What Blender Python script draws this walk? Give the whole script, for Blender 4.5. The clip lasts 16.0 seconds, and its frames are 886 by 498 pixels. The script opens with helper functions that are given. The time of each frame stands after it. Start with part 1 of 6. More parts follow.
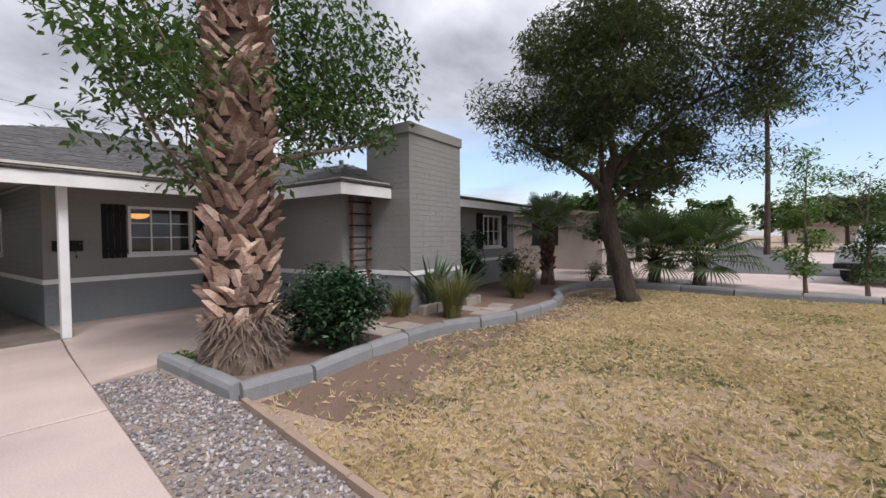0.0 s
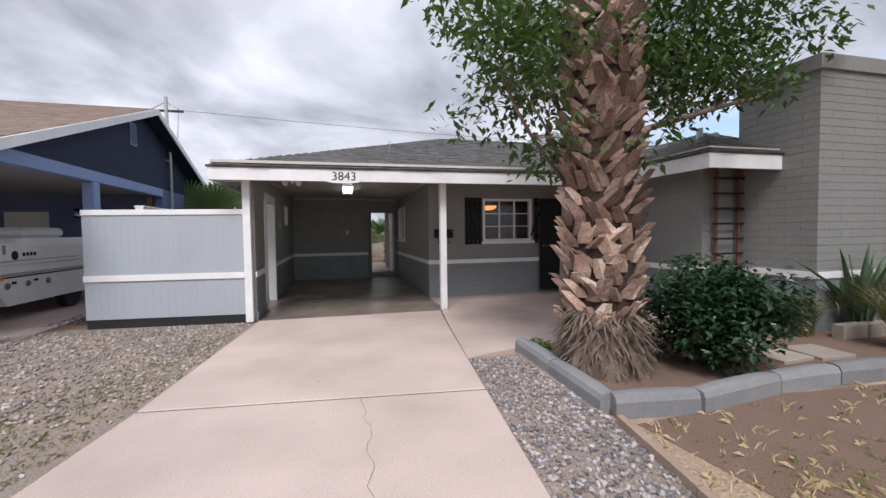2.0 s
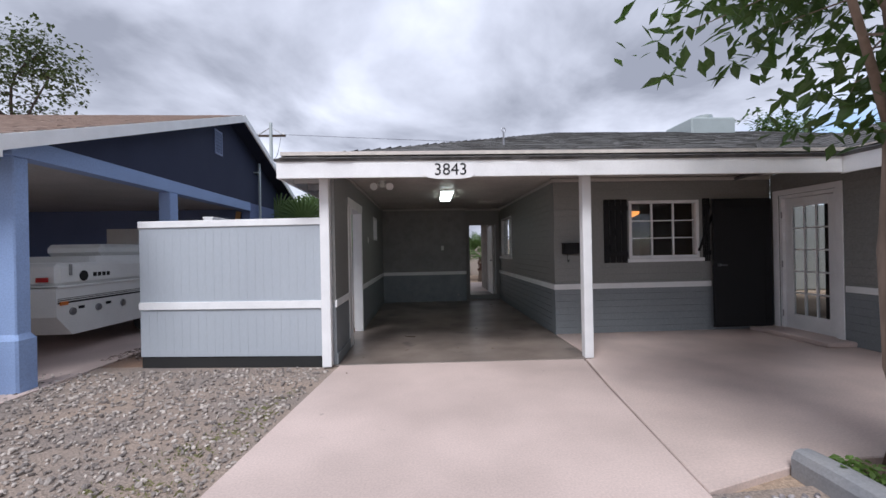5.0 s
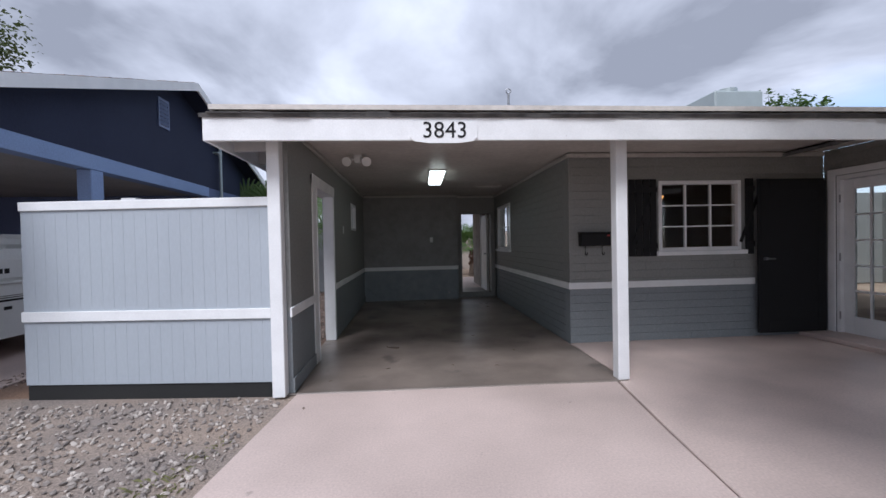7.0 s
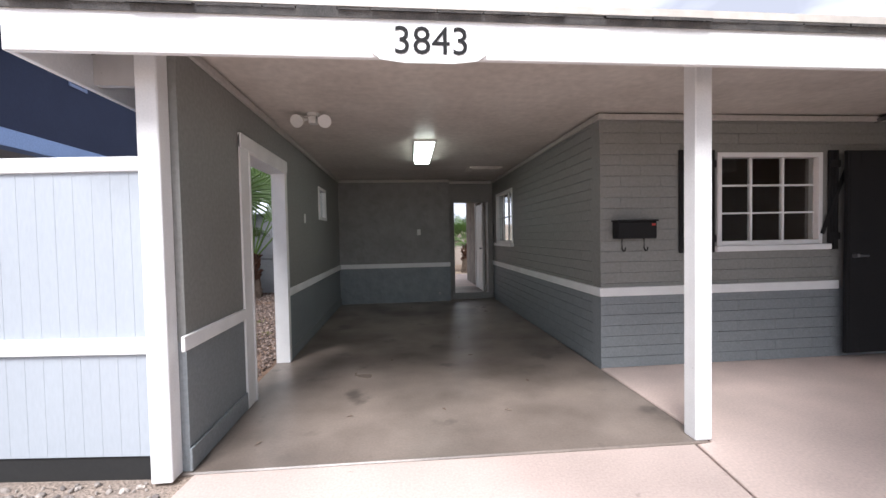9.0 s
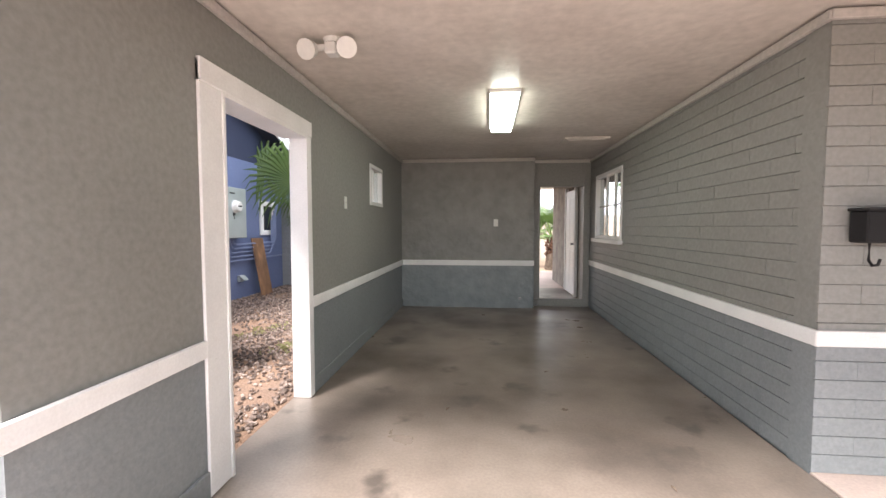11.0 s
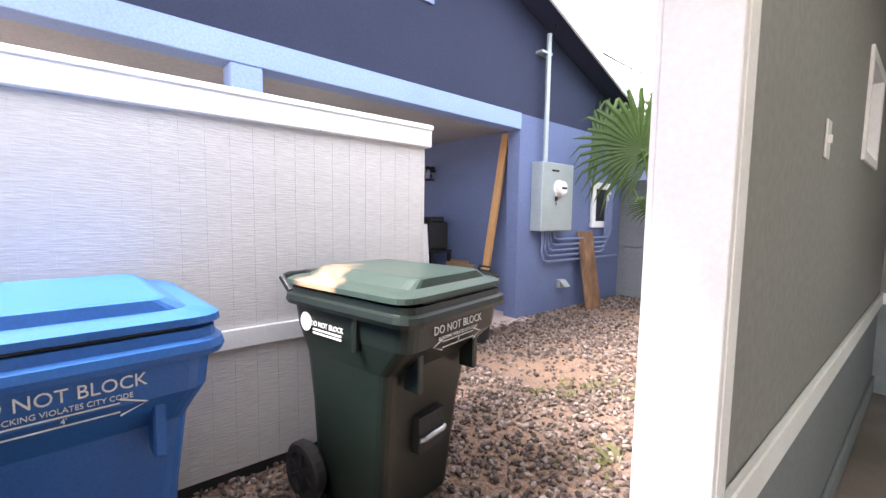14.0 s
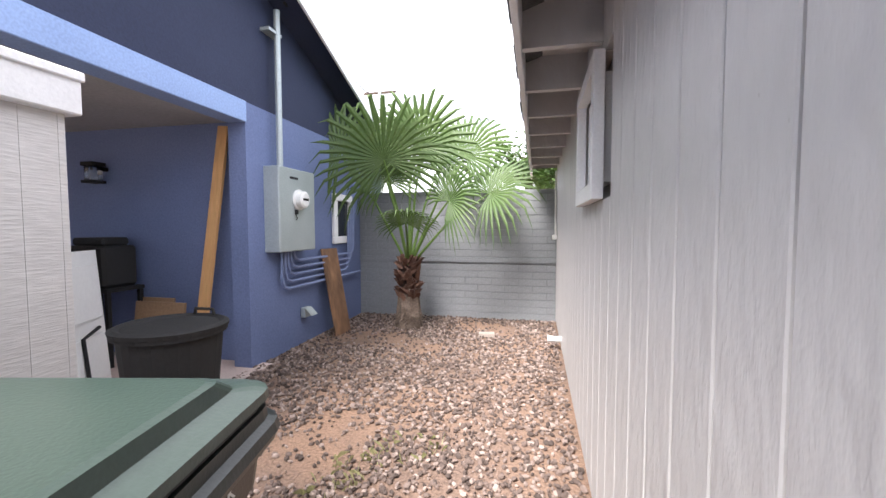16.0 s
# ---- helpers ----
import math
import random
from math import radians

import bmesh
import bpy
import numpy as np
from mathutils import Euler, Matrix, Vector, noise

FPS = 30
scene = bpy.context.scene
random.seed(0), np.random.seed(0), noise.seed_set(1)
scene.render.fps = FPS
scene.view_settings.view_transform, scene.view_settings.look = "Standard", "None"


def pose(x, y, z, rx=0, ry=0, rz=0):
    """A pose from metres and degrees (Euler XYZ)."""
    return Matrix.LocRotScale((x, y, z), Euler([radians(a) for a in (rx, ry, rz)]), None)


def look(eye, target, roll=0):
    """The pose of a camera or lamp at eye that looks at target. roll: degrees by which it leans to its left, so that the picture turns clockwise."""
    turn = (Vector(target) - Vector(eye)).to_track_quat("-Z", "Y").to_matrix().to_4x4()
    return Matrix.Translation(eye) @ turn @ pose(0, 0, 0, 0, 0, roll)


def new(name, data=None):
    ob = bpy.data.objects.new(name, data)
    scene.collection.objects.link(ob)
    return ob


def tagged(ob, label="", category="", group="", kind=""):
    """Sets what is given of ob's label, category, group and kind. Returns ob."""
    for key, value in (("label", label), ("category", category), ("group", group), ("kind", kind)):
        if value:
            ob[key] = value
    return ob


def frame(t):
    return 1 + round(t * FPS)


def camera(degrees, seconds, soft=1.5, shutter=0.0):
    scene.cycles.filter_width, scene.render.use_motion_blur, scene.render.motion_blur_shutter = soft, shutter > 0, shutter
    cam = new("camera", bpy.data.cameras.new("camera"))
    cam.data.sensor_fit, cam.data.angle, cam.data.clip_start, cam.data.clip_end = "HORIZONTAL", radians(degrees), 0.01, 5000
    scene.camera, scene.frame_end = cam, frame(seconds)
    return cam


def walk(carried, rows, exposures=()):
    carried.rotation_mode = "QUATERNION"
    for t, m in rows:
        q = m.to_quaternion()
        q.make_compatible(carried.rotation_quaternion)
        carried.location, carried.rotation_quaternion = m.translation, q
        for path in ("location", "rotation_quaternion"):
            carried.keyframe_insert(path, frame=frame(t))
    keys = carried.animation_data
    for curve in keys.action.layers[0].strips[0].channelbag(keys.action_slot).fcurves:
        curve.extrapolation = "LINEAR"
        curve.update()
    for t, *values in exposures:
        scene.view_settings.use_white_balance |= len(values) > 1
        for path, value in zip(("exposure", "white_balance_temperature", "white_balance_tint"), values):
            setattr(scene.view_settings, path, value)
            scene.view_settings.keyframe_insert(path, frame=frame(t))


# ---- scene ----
cam = camera(94.1, 16.0)
PATH = [
    (0, (-0.102, -0.504, 1.411), (1.539, 0.639, 1.354), -0.6),
    (0.5, (-0.031, -0.279, 1.354), (1.302, 1.211, 1.301), -0.2),
    (1, (-0.062, -0.071, 1.35), (0.966, 1.643, 1.283), 0.0),
    (1.5, (-0.126, 0.152, 1.379), (0.599, 2.014, 1.298), -0.6),
    (2, (-0.123, 0.43, 1.368), (0.369, 2.367, 1.284), -0.8),
    (2.5, (-0.135, 0.771, 1.364), (0.203, 2.741, 1.295), -0.8),
    (3, (-0.184, 1.132, 1.361), (0.04, 3.119, 1.312), -0.7),
    (3.5, (-0.225, 1.446, 1.355), (-0.082, 3.44, 1.332), -0.8),
    (4, (-0.273, 1.796, 1.358), (-0.182, 3.793, 1.36), -1.1),
    (6.5, (-0.34, 3.37, 1.348), (-0.234, 5.367, 1.331), -1.3),
    (7, (-0.305, 3.674, 1.33), (-0.153, 5.668, 1.296), -1.2),
    (7.5, (-0.252, 4.004, 1.312), (-0.064, 5.995, 1.274), -1.3),
    (8, (-0.25, 4.357, 1.279), (-0.041, 6.346, 1.235), -1.2),
    (10.5, (-0.044, 6.077, 1.336), (-0.047, 8.075, 1.241), -0.5),
    (11, (-0.066, 6.462, 1.32), (-0.254, 8.45, 1.213), 0.0),
    (11.5, (-0.165, 6.861, 1.327), (-0.571, 8.816, 1.209), 0.4),
    (12, (-0.281, 7.293, 1.317), (-0.907, 9.189, 1.202), 0.5),
    (12.5, (-0.457, 7.71, 1.309), (-1.298, 9.52, 1.186), 0.6),
    (13, (-0.656, 8.085, 1.304), (-1.785, 9.731, 1.18), 0.4),
    (13.5, (-0.906, 8.439, 1.324), (-2.326, 9.844, 1.211), 0.7),
    (14, (-1.158, 8.675, 1.309), (-2.684, 9.958, 1.145), 0.9),
    (14.5, (-1.372, 8.959, 1.278), (-2.804, 10.343, 1.1), 0.9),
    (15, (-1.63, 9.181, 1.315), (-2.756, 10.826, 1.154), 0.9),
    (15.5, (-1.796, 9.279, 1.37), (-2.582, 11.114, 1.243), 0.3),
    (16, (-1.831, 9.276, 1.379), (-2.273, 11.224, 1.273), -0.1),
]
walk(cam, [(t, look(eye, target, roll)) for t, eye, target, roll in PATH], [(0, 0.55, 6250, 14), (1.5, 0.55, 6200, 14), (4, 0.55, 6000, 14), (7, 0.5, 5700, 13), (8.2, 0.78, 5750, 13), (10.4, 2.75, 6550, 13), (11.2, 2.9, 6500, 13), (12, 3.15, 6250, 13), (13.5, 3.35, 6350, 14), (14, 3.2, 6400, 15), (14.6, 2.7, 6500, 17), (16, 2.62, 6400, 14)])

# ---- world and sun ----
world = bpy.data.worlds.new("overcast_sky")
scene.world = world
world.use_nodes = True
wn, wl = world.node_tree.nodes, world.node_tree.links
wn.clear()


def wnode(kind, **kw):
    n = wn.new(kind)
    for k, v in kw.items():
        n.inputs[k].default_value = v
    return n


w_out = wn.new("ShaderNodeOutputWorld")
w_bg = wnode("ShaderNodeBackground", Strength=0.88)
w_sky = wn.new("ShaderNodeTexSky")
w_sky.sky_type = "NISHITA"
w_sky.sun_disc = False
w_sky.sun_elevation, w_sky.sun_rotation = radians(52), radians(200)
w_scale = wn.new("ShaderNodeMix")
w_scale.data_type, w_scale.blend_type = "RGBA", "MULTIPLY"
w_scale.inputs[0].default_value = 1.0
w_scale.inputs[7].default_value = (0.15, 0.15, 0.15, 1)
wl.new(w_sky.outputs[0], w_scale.inputs[6])
# clouds lie on a flat layer overhead, so they close up towards the horizon
w_co = wn.new("ShaderNodeTexCoord")
w_sep = wn.new("ShaderNodeSeparateXYZ")
wl.new(w_co.outputs["Generated"], w_sep.inputs[0])
w_add = wn.new("ShaderNodeMath"); w_add.operation = "MAXIMUM"; w_add.inputs[1].default_value = 0.0
w_ad2 = wn.new("ShaderNodeMath"); w_ad2.operation = "ADD"; w_ad2.inputs[1].default_value = 0.22
wl.new(w_sep.outputs[2], w_add.inputs[0]); wl.new(w_add.outputs[0], w_ad2.inputs[0])
w_dx = wn.new("ShaderNodeMath"); w_dx.operation = "DIVIDE"
w_dy = wn.new("ShaderNodeMath"); w_dy.operation = "DIVIDE"
wl.new(w_sep.outputs[0], w_dx.inputs[0]); wl.new(w_ad2.outputs[0], w_dx.inputs[1])
wl.new(w_sep.outputs[1], w_dy.inputs[0]); wl.new(w_ad2.outputs[0], w_dy.inputs[1])
w_com = wn.new("ShaderNodeCombineXYZ")
wl.new(w_dx.outputs[0], w_com.inputs[0]); wl.new(w_dy.outputs[0], w_com.inputs[1])
w_n1 = wnode("ShaderNodeTexNoise", Scale=1.15, Detail=7.0, Roughness=0.52, Distortion=0.35)
w_n2 = wnode("ShaderNodeTexNoise", Scale=0.5, Detail=4.0, Roughness=0.5)
wl.new(w_com.outputs[0], w_n1.inputs["Vector"]); wl.new(w_com.outputs[0], w_n2.inputs["Vector"])
w_ramp = wn.new("ShaderNodeValToRGB")
e = w_ramp.color_ramp.elements
e[0].position, e[0].color = 0.36, (0.30, 0.31, 0.345, 1)
e[1].position, e[1].color = 0.62, (0.80, 0.81, 0.85, 1)
m_ = e.new(0.5); m_.color = (0.56, 0.57, 0.61, 1)
wl.new(w_n1.outputs[0], w_ramp.inputs[0])
# blue breaks in the east
w_br = wn.new("ShaderNodeMapRange")
w_br.inputs[1].default_value, w_br.inputs[2].default_value = 0.7, 2.0
w_br.inputs[3].default_value, w_br.inputs[4].default_value = 0.0, 0.31
wl.new(w_dx.outputs[0], w_br.inputs[0])
w_sum = wn.new("ShaderNodeMath"); w_sum.operation = "ADD"
wl.new(w_n2.outputs[0], w_sum.inputs[0]); wl.new(w_br.outputs[0], w_sum.inputs[1])
w_cov = wn.new("ShaderNodeMapRange")
w_cov.inputs[1].default_value, w_cov.inputs[2].default_value = 0.66, 0.84
w_cov.inputs[3].default_value, w_cov.inputs[4].default_value = 1.0, 0.1
wl.new(w_sum.outputs[0], w_cov.inputs[0])
w_mix = wn.new("ShaderNodeMix"); w_mix.data_type = "RGBA"
wl.new(w_cov.outputs[0], w_mix.inputs[0]); wl.new(w_scale.outputs[2], w_mix.inputs[6]); wl.new(w_ramp.outputs[0], w_mix.inputs[7])
wl.new(w_mix.outputs[2], w_bg.inputs[0]); wl.new(w_bg.outputs[0], w_out.inputs[0])

sun = new("sun", bpy.data.lights.new("sun", "SUN"))
sun.data.energy, sun.data.angle, sun.data.color = 2.2, radians(24), (1.0, 0.96, 0.90)
sun.matrix_world = look((0, 0, 30), (-30 * math.sin(radians(200)) / math.tan(radians(52)), -30 * math.cos(radians(200)) / math.tan(radians(52)), 0))


# ---- materials ----
def mat(name, base, rough=0.7, other=None, big=1.2, fine=40.0, amount=0.5, bump=0.15, metal=0.0, grain=None, spots=None, rand=0.0, rough2=None, seed=0.0, dist=0.004, stretch=(1, 1, 1)):
    """A painted or mineral surface: base and a second tone mixed by large stains and fine grain, with relief."""
    m = bpy.data.materials.new(name)
    m.use_nodes = True
    n, l = m.node_tree.nodes, m.node_tree.links
    b = n["Principled BSDF"]
    co = n.new("ShaderNodeTexCoord")
    mp = n.new("ShaderNodeMapping")
    mp.inputs["Location"].default_value = (seed, seed * 0.7, seed * 0.3)
    mp.inputs["Scale"].default_value = stretch
    l.new(co.outputs["Object"], mp.inputs[0])
    n1 = n.new("ShaderNodeTexNoise"); n1.inputs["Scale"].default_value = big; n1.inputs["Detail"].default_value = 6
    n2 = n.new("ShaderNodeTexNoise"); n2.inputs["Scale"].default_value = fine; n2.inputs["Detail"].default_value = 4
    for k in (n1, n2):
        l.new(mp.outputs[0], k.inputs["Vector"])
    if other is None:
        other = tuple(c * 0.72 for c in base)
    r1 = n.new("ShaderNodeMapRange"); r1.inputs[1].default_value, r1.inputs[2].default_value = 0.35, 0.68
    r1.inputs[3].default_value, r1.inputs[4].default_value = 0.0, amount
    l.new(n1.outputs[0], r1.inputs[0])
    mx = n.new("ShaderNodeMix"); mx.data_type = "RGBA"
    mx.inputs[6].default_value, mx.inputs[7].default_value = (*base, 1), (*other, 1)
    l.new(r1.outputs[0], mx.inputs[0])
    r2 = n.new("ShaderNodeMapRange"); r2.inputs[1].default_value, r2.inputs[2].default_value = 0.3, 0.7
    g = 0.1 if grain is None else grain
    r2.inputs[3].default_value, r2.inputs[4].default_value = 1 - g, 1 + g
    l.new(n2.outputs[0], r2.inputs[0])
    m2 = n.new("ShaderNodeMix"); m2.data_type, m2.blend_type = "RGBA", "MULTIPLY"
    m2.inputs[0].default_value = 1
    l.new(mx.outputs[2], m2.inputs[6]); l.new(r2.outputs[0], m2.inputs[7])
    col = m2.outputs[2]
    if rand:
        oi = n.new("ShaderNodeObjectInfo")
        r3 = n.new("ShaderNodeMapRange"); r3.inputs[3].default_value, r3.inputs[4].default_value = 1 - rand, 1 + rand
        l.new(oi.outputs["Random"], r3.inputs[0])
        m3 = n.new("ShaderNodeMix"); m3.data_type, m3.blend_type = "RGBA", "MULTIPLY"; m3.inputs[0].default_value = 1
        l.new(col, m3.inputs[6]); l.new(r3.outputs[0], m3.inputs[7])
        col = m3.outputs[2]
    if spots:
        n4 = n.new("ShaderNodeTexNoise"); n4.inputs["Scale"].default_value = spots[1]; n4.inputs["Detail"].default_value = 5
        l.new(mp.outputs[0], n4.inputs["Vector"])
        r4 = n.new("ShaderNodeMapRange"); r4.inputs[1].default_value, r4.inputs[2].default_value = spots[2], spots[2] + 0.08
        l.new(n4.outputs[0], r4.inputs[0])
        m4 = n.new("ShaderNodeMix"); m4.data_type = "RGBA"; m4.inputs[7].default_value = (*spots[0], 1)
        l.new(r4.outputs[0], m4.inputs[0]); l.new(col, m4.inputs[6])
        col = m4.outputs[2]
    l.new(col, b.inputs["Base Color"])
    b.inputs["Metallic"].default_value = metal
    rr = n.new("ShaderNodeMapRange")
    rr.inputs[3].default_value, rr.inputs[4].default_value = rough, rough if rough2 is None else rough2
    l.new(n1.outputs[0], rr.inputs[0]); l.new(rr.outputs[0], b.inputs["Roughness"])
    if bump:
        bp = n.new("ShaderNodeBump"); bp.inputs["Strength"].default_value = min(1.0, bump * 2); bp.inputs["Distance"].default_value = dist
        l.new(n2.outputs[0], bp.inputs["Height"]); l.new(bp.outputs[0], b.inputs["Normal"])
    return m


def leaf_mat(name, base, other, rough=0.5, scale=3.0, trans=0.25):
    m = mat(name, base, rough, other, big=scale, fine=60, amount=1.0, bump=0.05, grain=0.25)
    b = m.node_tree.nodes["Principled BSDF"]
    b.inputs["Transmission Weight"].default_value = 0.0
    b.inputs["Subsurface Weight"].default_value = 0.0
    tr = m.node_tree.nodes.new("ShaderNodeBsdfTranslucent")
    tr.inputs[0].default_value = (min(1, base[0] * 2.0), min(1, base[1] * 2.2), base[2] * 1.2, 1)
    ms = m.node_tree.nodes.new("ShaderNodeMixShader"); ms.inputs[0].default_value = trans
    out = m.node_tree.nodes["Material Output"]
    m.node_tree.links.new(b.outputs[0], ms.inputs[1]); m.node_tree.links.new(tr.outputs[0], ms.inputs[2]); m.node_tree.links.new(ms.outputs[0], out.inputs[0])
    return m


def glass_mat(name, tint=(0.9, 0.95, 0.95), rough=0.02):
    m = bpy.data.materials.new(name)
    m.use_nodes = True
    n, l = m.node_tree.nodes, m.node_tree.links
    b = n["Principled BSDF"]
    b.inputs["Base Color"].default_value = (*tint, 1)
    b.inputs["Roughness"].default_value = rough
    b.inputs["Transmission Weight"].default_value = 1.0
    b.inputs["IOR"].default_value = 1.45
    return m


def glow_mat(name, col, strength):
    m = bpy.data.materials.new(name)
    m.use_nodes = True
    b = m.node_tree.nodes["Principled BSDF"]
    b.inputs["Base Color"].default_value = (0.8, 0.8, 0.78, 1)
    b.inputs["Emission Color"].default_value = (*col, 1)
    b.inputs["Emission Strength"].default_value = strength
    return m


M_UP = mat("grey_wall_paint", (0.245, 0.245, 0.232), 0.55, (0.20, 0.20, 0.19), big=1.1, fine=38, bump=0.25, dist=0.003)
M_LOW = mat("slate_wall_paint", (0.225, 0.245, 0.257), 0.6, (0.18, 0.197, 0.207), big=1.3, fine=55, bump=0.25)
M_STUC = mat("trowelled_stucco_paint", (0.25, 0.25, 0.24), 0.55, (0.19, 0.19, 0.185), big=3.0, fine=7.0, bump=0.6, dist=0.03, grain=0.10)
M_STUCLOW = mat("trowelled_stucco_slate", (0.22, 0.25, 0.265), 0.5, (0.19, 0.215, 0.23), big=3.0, fine=7.0, bump=0.5, dist=0.03, grain=0.10)
M_WHITE = mat("white_trim_paint", (0.82, 0.82, 0.82), 0.5, (0.60, 0.60, 0.60), big=4, fine=90, amount=0.35, bump=0.12, grain=0.04, spots=((0.30, 0.27, 0.24), 26, 0.74))
M_CEIL = mat("ceiling_paint", (0.64, 0.59, 0.54), 0.32, (0.47, 0.42, 0.38), big=2.2, fine=14, bump=0.2, dist=0.01, rough2=0.5)
M_CONC = mat("driveway_concrete", (0.585, 0.47, 0.425), 0.7, (0.43, 0.345, 0.31), big=0.8, fine=70, amount=1.0, bump=0.2, spots=((0.28, 0.23, 0.20), 7, 0.70))
M_FLOOR = mat("carport_concrete", (0.27, 0.222, 0.19), 0.16, (0.105, 0.085, 0.072), big=1.3, fine=60, amount=0.9, bump=0.08, spots=((0.10, 0.083, 0.073), 2.2, 0.61), rough2=0.5)
M_PAD = mat("patio_concrete", (0.60, 0.48, 0.43), 0.45, (0.38, 0.31, 0.28), big=1.0, fine=60, amount=0.85, bump=0.15)
M_DIRT = mat("bare_dirt", (0.235, 0.155, 0.115), 0.95, (0.17, 0.11, 0.08), big=1.5, fine=90, bump=0.6, dist=0.02, grain=0.25)
M_KERB = mat("grey_painted_kerb", (0.20, 0.205, 0.215), 0.7, (0.28, 0.27, 0.26), big=5, fine=60, bump=0.35, rand=0.15)
M_SHIN = mat("asphalt_shingle", (0.075, 0.075, 0.075), 0.9, (0.14, 0.135, 0.13), big=9, fine=160, amount=1.0, bump=0.4, grain=0.3)
M_TANSHIN = mat("tan_shingle", (0.27, 0.20, 0.165), 0.9, (0.21, 0.155, 0.13), big=8, fine=150, amount=1.0, bump=0.4, grain=0.25)
M_BLUE = mat("blue_stucco", (0.14, 0.18, 0.32), 0.85, (0.11, 0.145, 0.27), big=1.3, fine=60, bump=0.4)
M_NAVY = mat("navy_stucco", (0.018, 0.024, 0.056), 0.85, (0.030, 0.038, 0.078), big=1.0, fine=60, bump=0.4)
M_LBLUE = mat("light_blue_trim", (0.27, 0.37, 0.60), 0.7, (0.22, 0.31, 0.52), big=2, fine=60, bump=0.3)
M_FENCE = mat("fence_siding_paint", (0.40, 0.435, 0.475), 0.6, (0.36, 0.39, 0.43), big=1.5, fine=60, bump=0.12, stretch=(1, 1, 0.3), grain=0.03)
M_FENCEIN = mat("fence_back_paint", (0.62, 0.60, 0.58), 0.6, (0.54, 0.525, 0.51), big=2.5, fine=60, bump=0.35, stretch=(1, 0.25, 2.5), grain=0.08)
M_SIDE = mat("weathered_siding_paint", (0.56, 0.545, 0.535), 0.5, (0.47, 0.46, 0.45), big=2.2, fine=18, bump=0.45, dist=0.011, stretch=(1, 1.2, 0.5), spots=((0.26, 0.235, 0.215), 34, 0.725), grain=0.03)
M_YWALL = mat("yard_wall_paint", (0.26, 0.27, 0.285), 0.65, (0.21, 0.22, 0.23), big=1.4, fine=45, bump=0.35)
M_BLACK = mat("black_paint", (0.006, 0.006, 0.007), 0.85, (0.009, 0.009, 0.010), big=3, fine=40, bump=0.1)
M_DARK = mat("dark_rubber", (0.018, 0.018, 0.018), 0.8, bump=0.2)
M_GREENP = mat("dark_green_plastic", (0.006, 0.011, 0.009), 0.36, (0.010, 0.016, 0.013), big=3, fine=120, bump=0.1)
M_GREENLID = mat("faded_green_lid_plastic", (0.028, 0.045, 0.036), 0.34, (0.050, 0.072, 0.058), big=2.5, fine=120, bump=0.1, spots=((0.36, 0.22, 0.14), 2.2, 0.62), seed=1.7)
M_BLUEP = mat("blue_plastic", (0.018, 0.10, 0.33), 0.4, (0.028, 0.14, 0.42), big=3, fine=120, bump=0.1)
M_METAL = mat("galvanised_metal", (0.42, 0.47, 0.47), 0.45, (0.35, 0.39, 0.39), big=4, fine=80, bump=0.05, metal=0.35)
M_STEEL = mat("grey_steel", (0.35, 0.35, 0.36), 0.35, bump=0.05, metal=0.9)
M_CONDUIT = mat("blue_painted_conduit", (0.20, 0.25, 0.42), 0.5, bump=0.1)
M_PLY = mat("weathered_plywood", (0.25, 0.135, 0.07), 0.8, (0.09, 0.05, 0.03), big=7, fine=30, amount=1.0, bump=0.5, stretch=(1, 1, 0.25), grain=0.3)
M_LUMB = mat("pine_lumber", (0.56, 0.33, 0.14), 0.7, (0.42, 0.22, 0.09), big=4, fine=50, amount=0.9, bump=0.2, stretch=(1, 1, 0.12))
M_CARD = mat("cardboard", (0.30, 0.19, 0.11), 0.85, bump=0.1)
M_WPLAST = mat("white_plastic", (0.72, 0.72, 0.70), 0.4, (0.62, 0.62, 0.60), big=3, bump=0.05, grain=0.03)
M_BARK = mat("tree_bark", (0.07, 0.05, 0.038), 0.95, (0.035, 0.026, 0.02), big=5, fine=25, amount=1.0, bump=0.9, dist=0.02, stretch=(1, 1, 0.35), grain=0.3)
M_PALEBARK = mat("pale_bark", (0.25, 0.19, 0.15), 0.9, (0.16, 0.12, 0.09), big=6, fine=30, amount=1, bump=0.5, stretch=(1, 1, 0.4))
M_BOOT = mat("palm_boot_fibre", (0.30, 0.205, 0.165), 0.85, (0.13, 0.075, 0.055), big=3.5, fine=45, amount=1.0, bump=0.6, dist=0.01, grain=0.3)
M_BOOTRED = mat("red_brown_boot", (0.14, 0.07, 0.045), 0.9, (0.07, 0.035, 0.025), big=6, fine=45, amount=1.0, bump=0.6, grain=0.3)
M_BOOTPALE = mat("cut_palm_boot", (0.62, 0.49, 0.40), 0.85, (0.42, 0.27, 0.20), big=5, fine=45, amount=1.0, bump=0.5, dist=0.01, grain=0.25)
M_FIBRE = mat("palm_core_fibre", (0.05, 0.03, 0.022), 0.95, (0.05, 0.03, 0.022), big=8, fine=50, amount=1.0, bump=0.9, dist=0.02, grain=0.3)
M_SKIRT = mat("dry_palm_root_fibre", (0.19, 0.145, 0.115), 0.95, (0.11, 0.08, 0.06), big=8, fine=50, amount=1, bump=0.4, grain=0.3)
M_LEAF = leaf_mat("ash_leaf", (0.040, 0.075, 0.022), (0.075, 0.125, 0.03), trans=0.3)
M_LEAFDK = leaf_mat("dark_fine_leaf", (0.040, 0.058, 0.024), (0.070, 0.088, 0.036), trans=0.22)
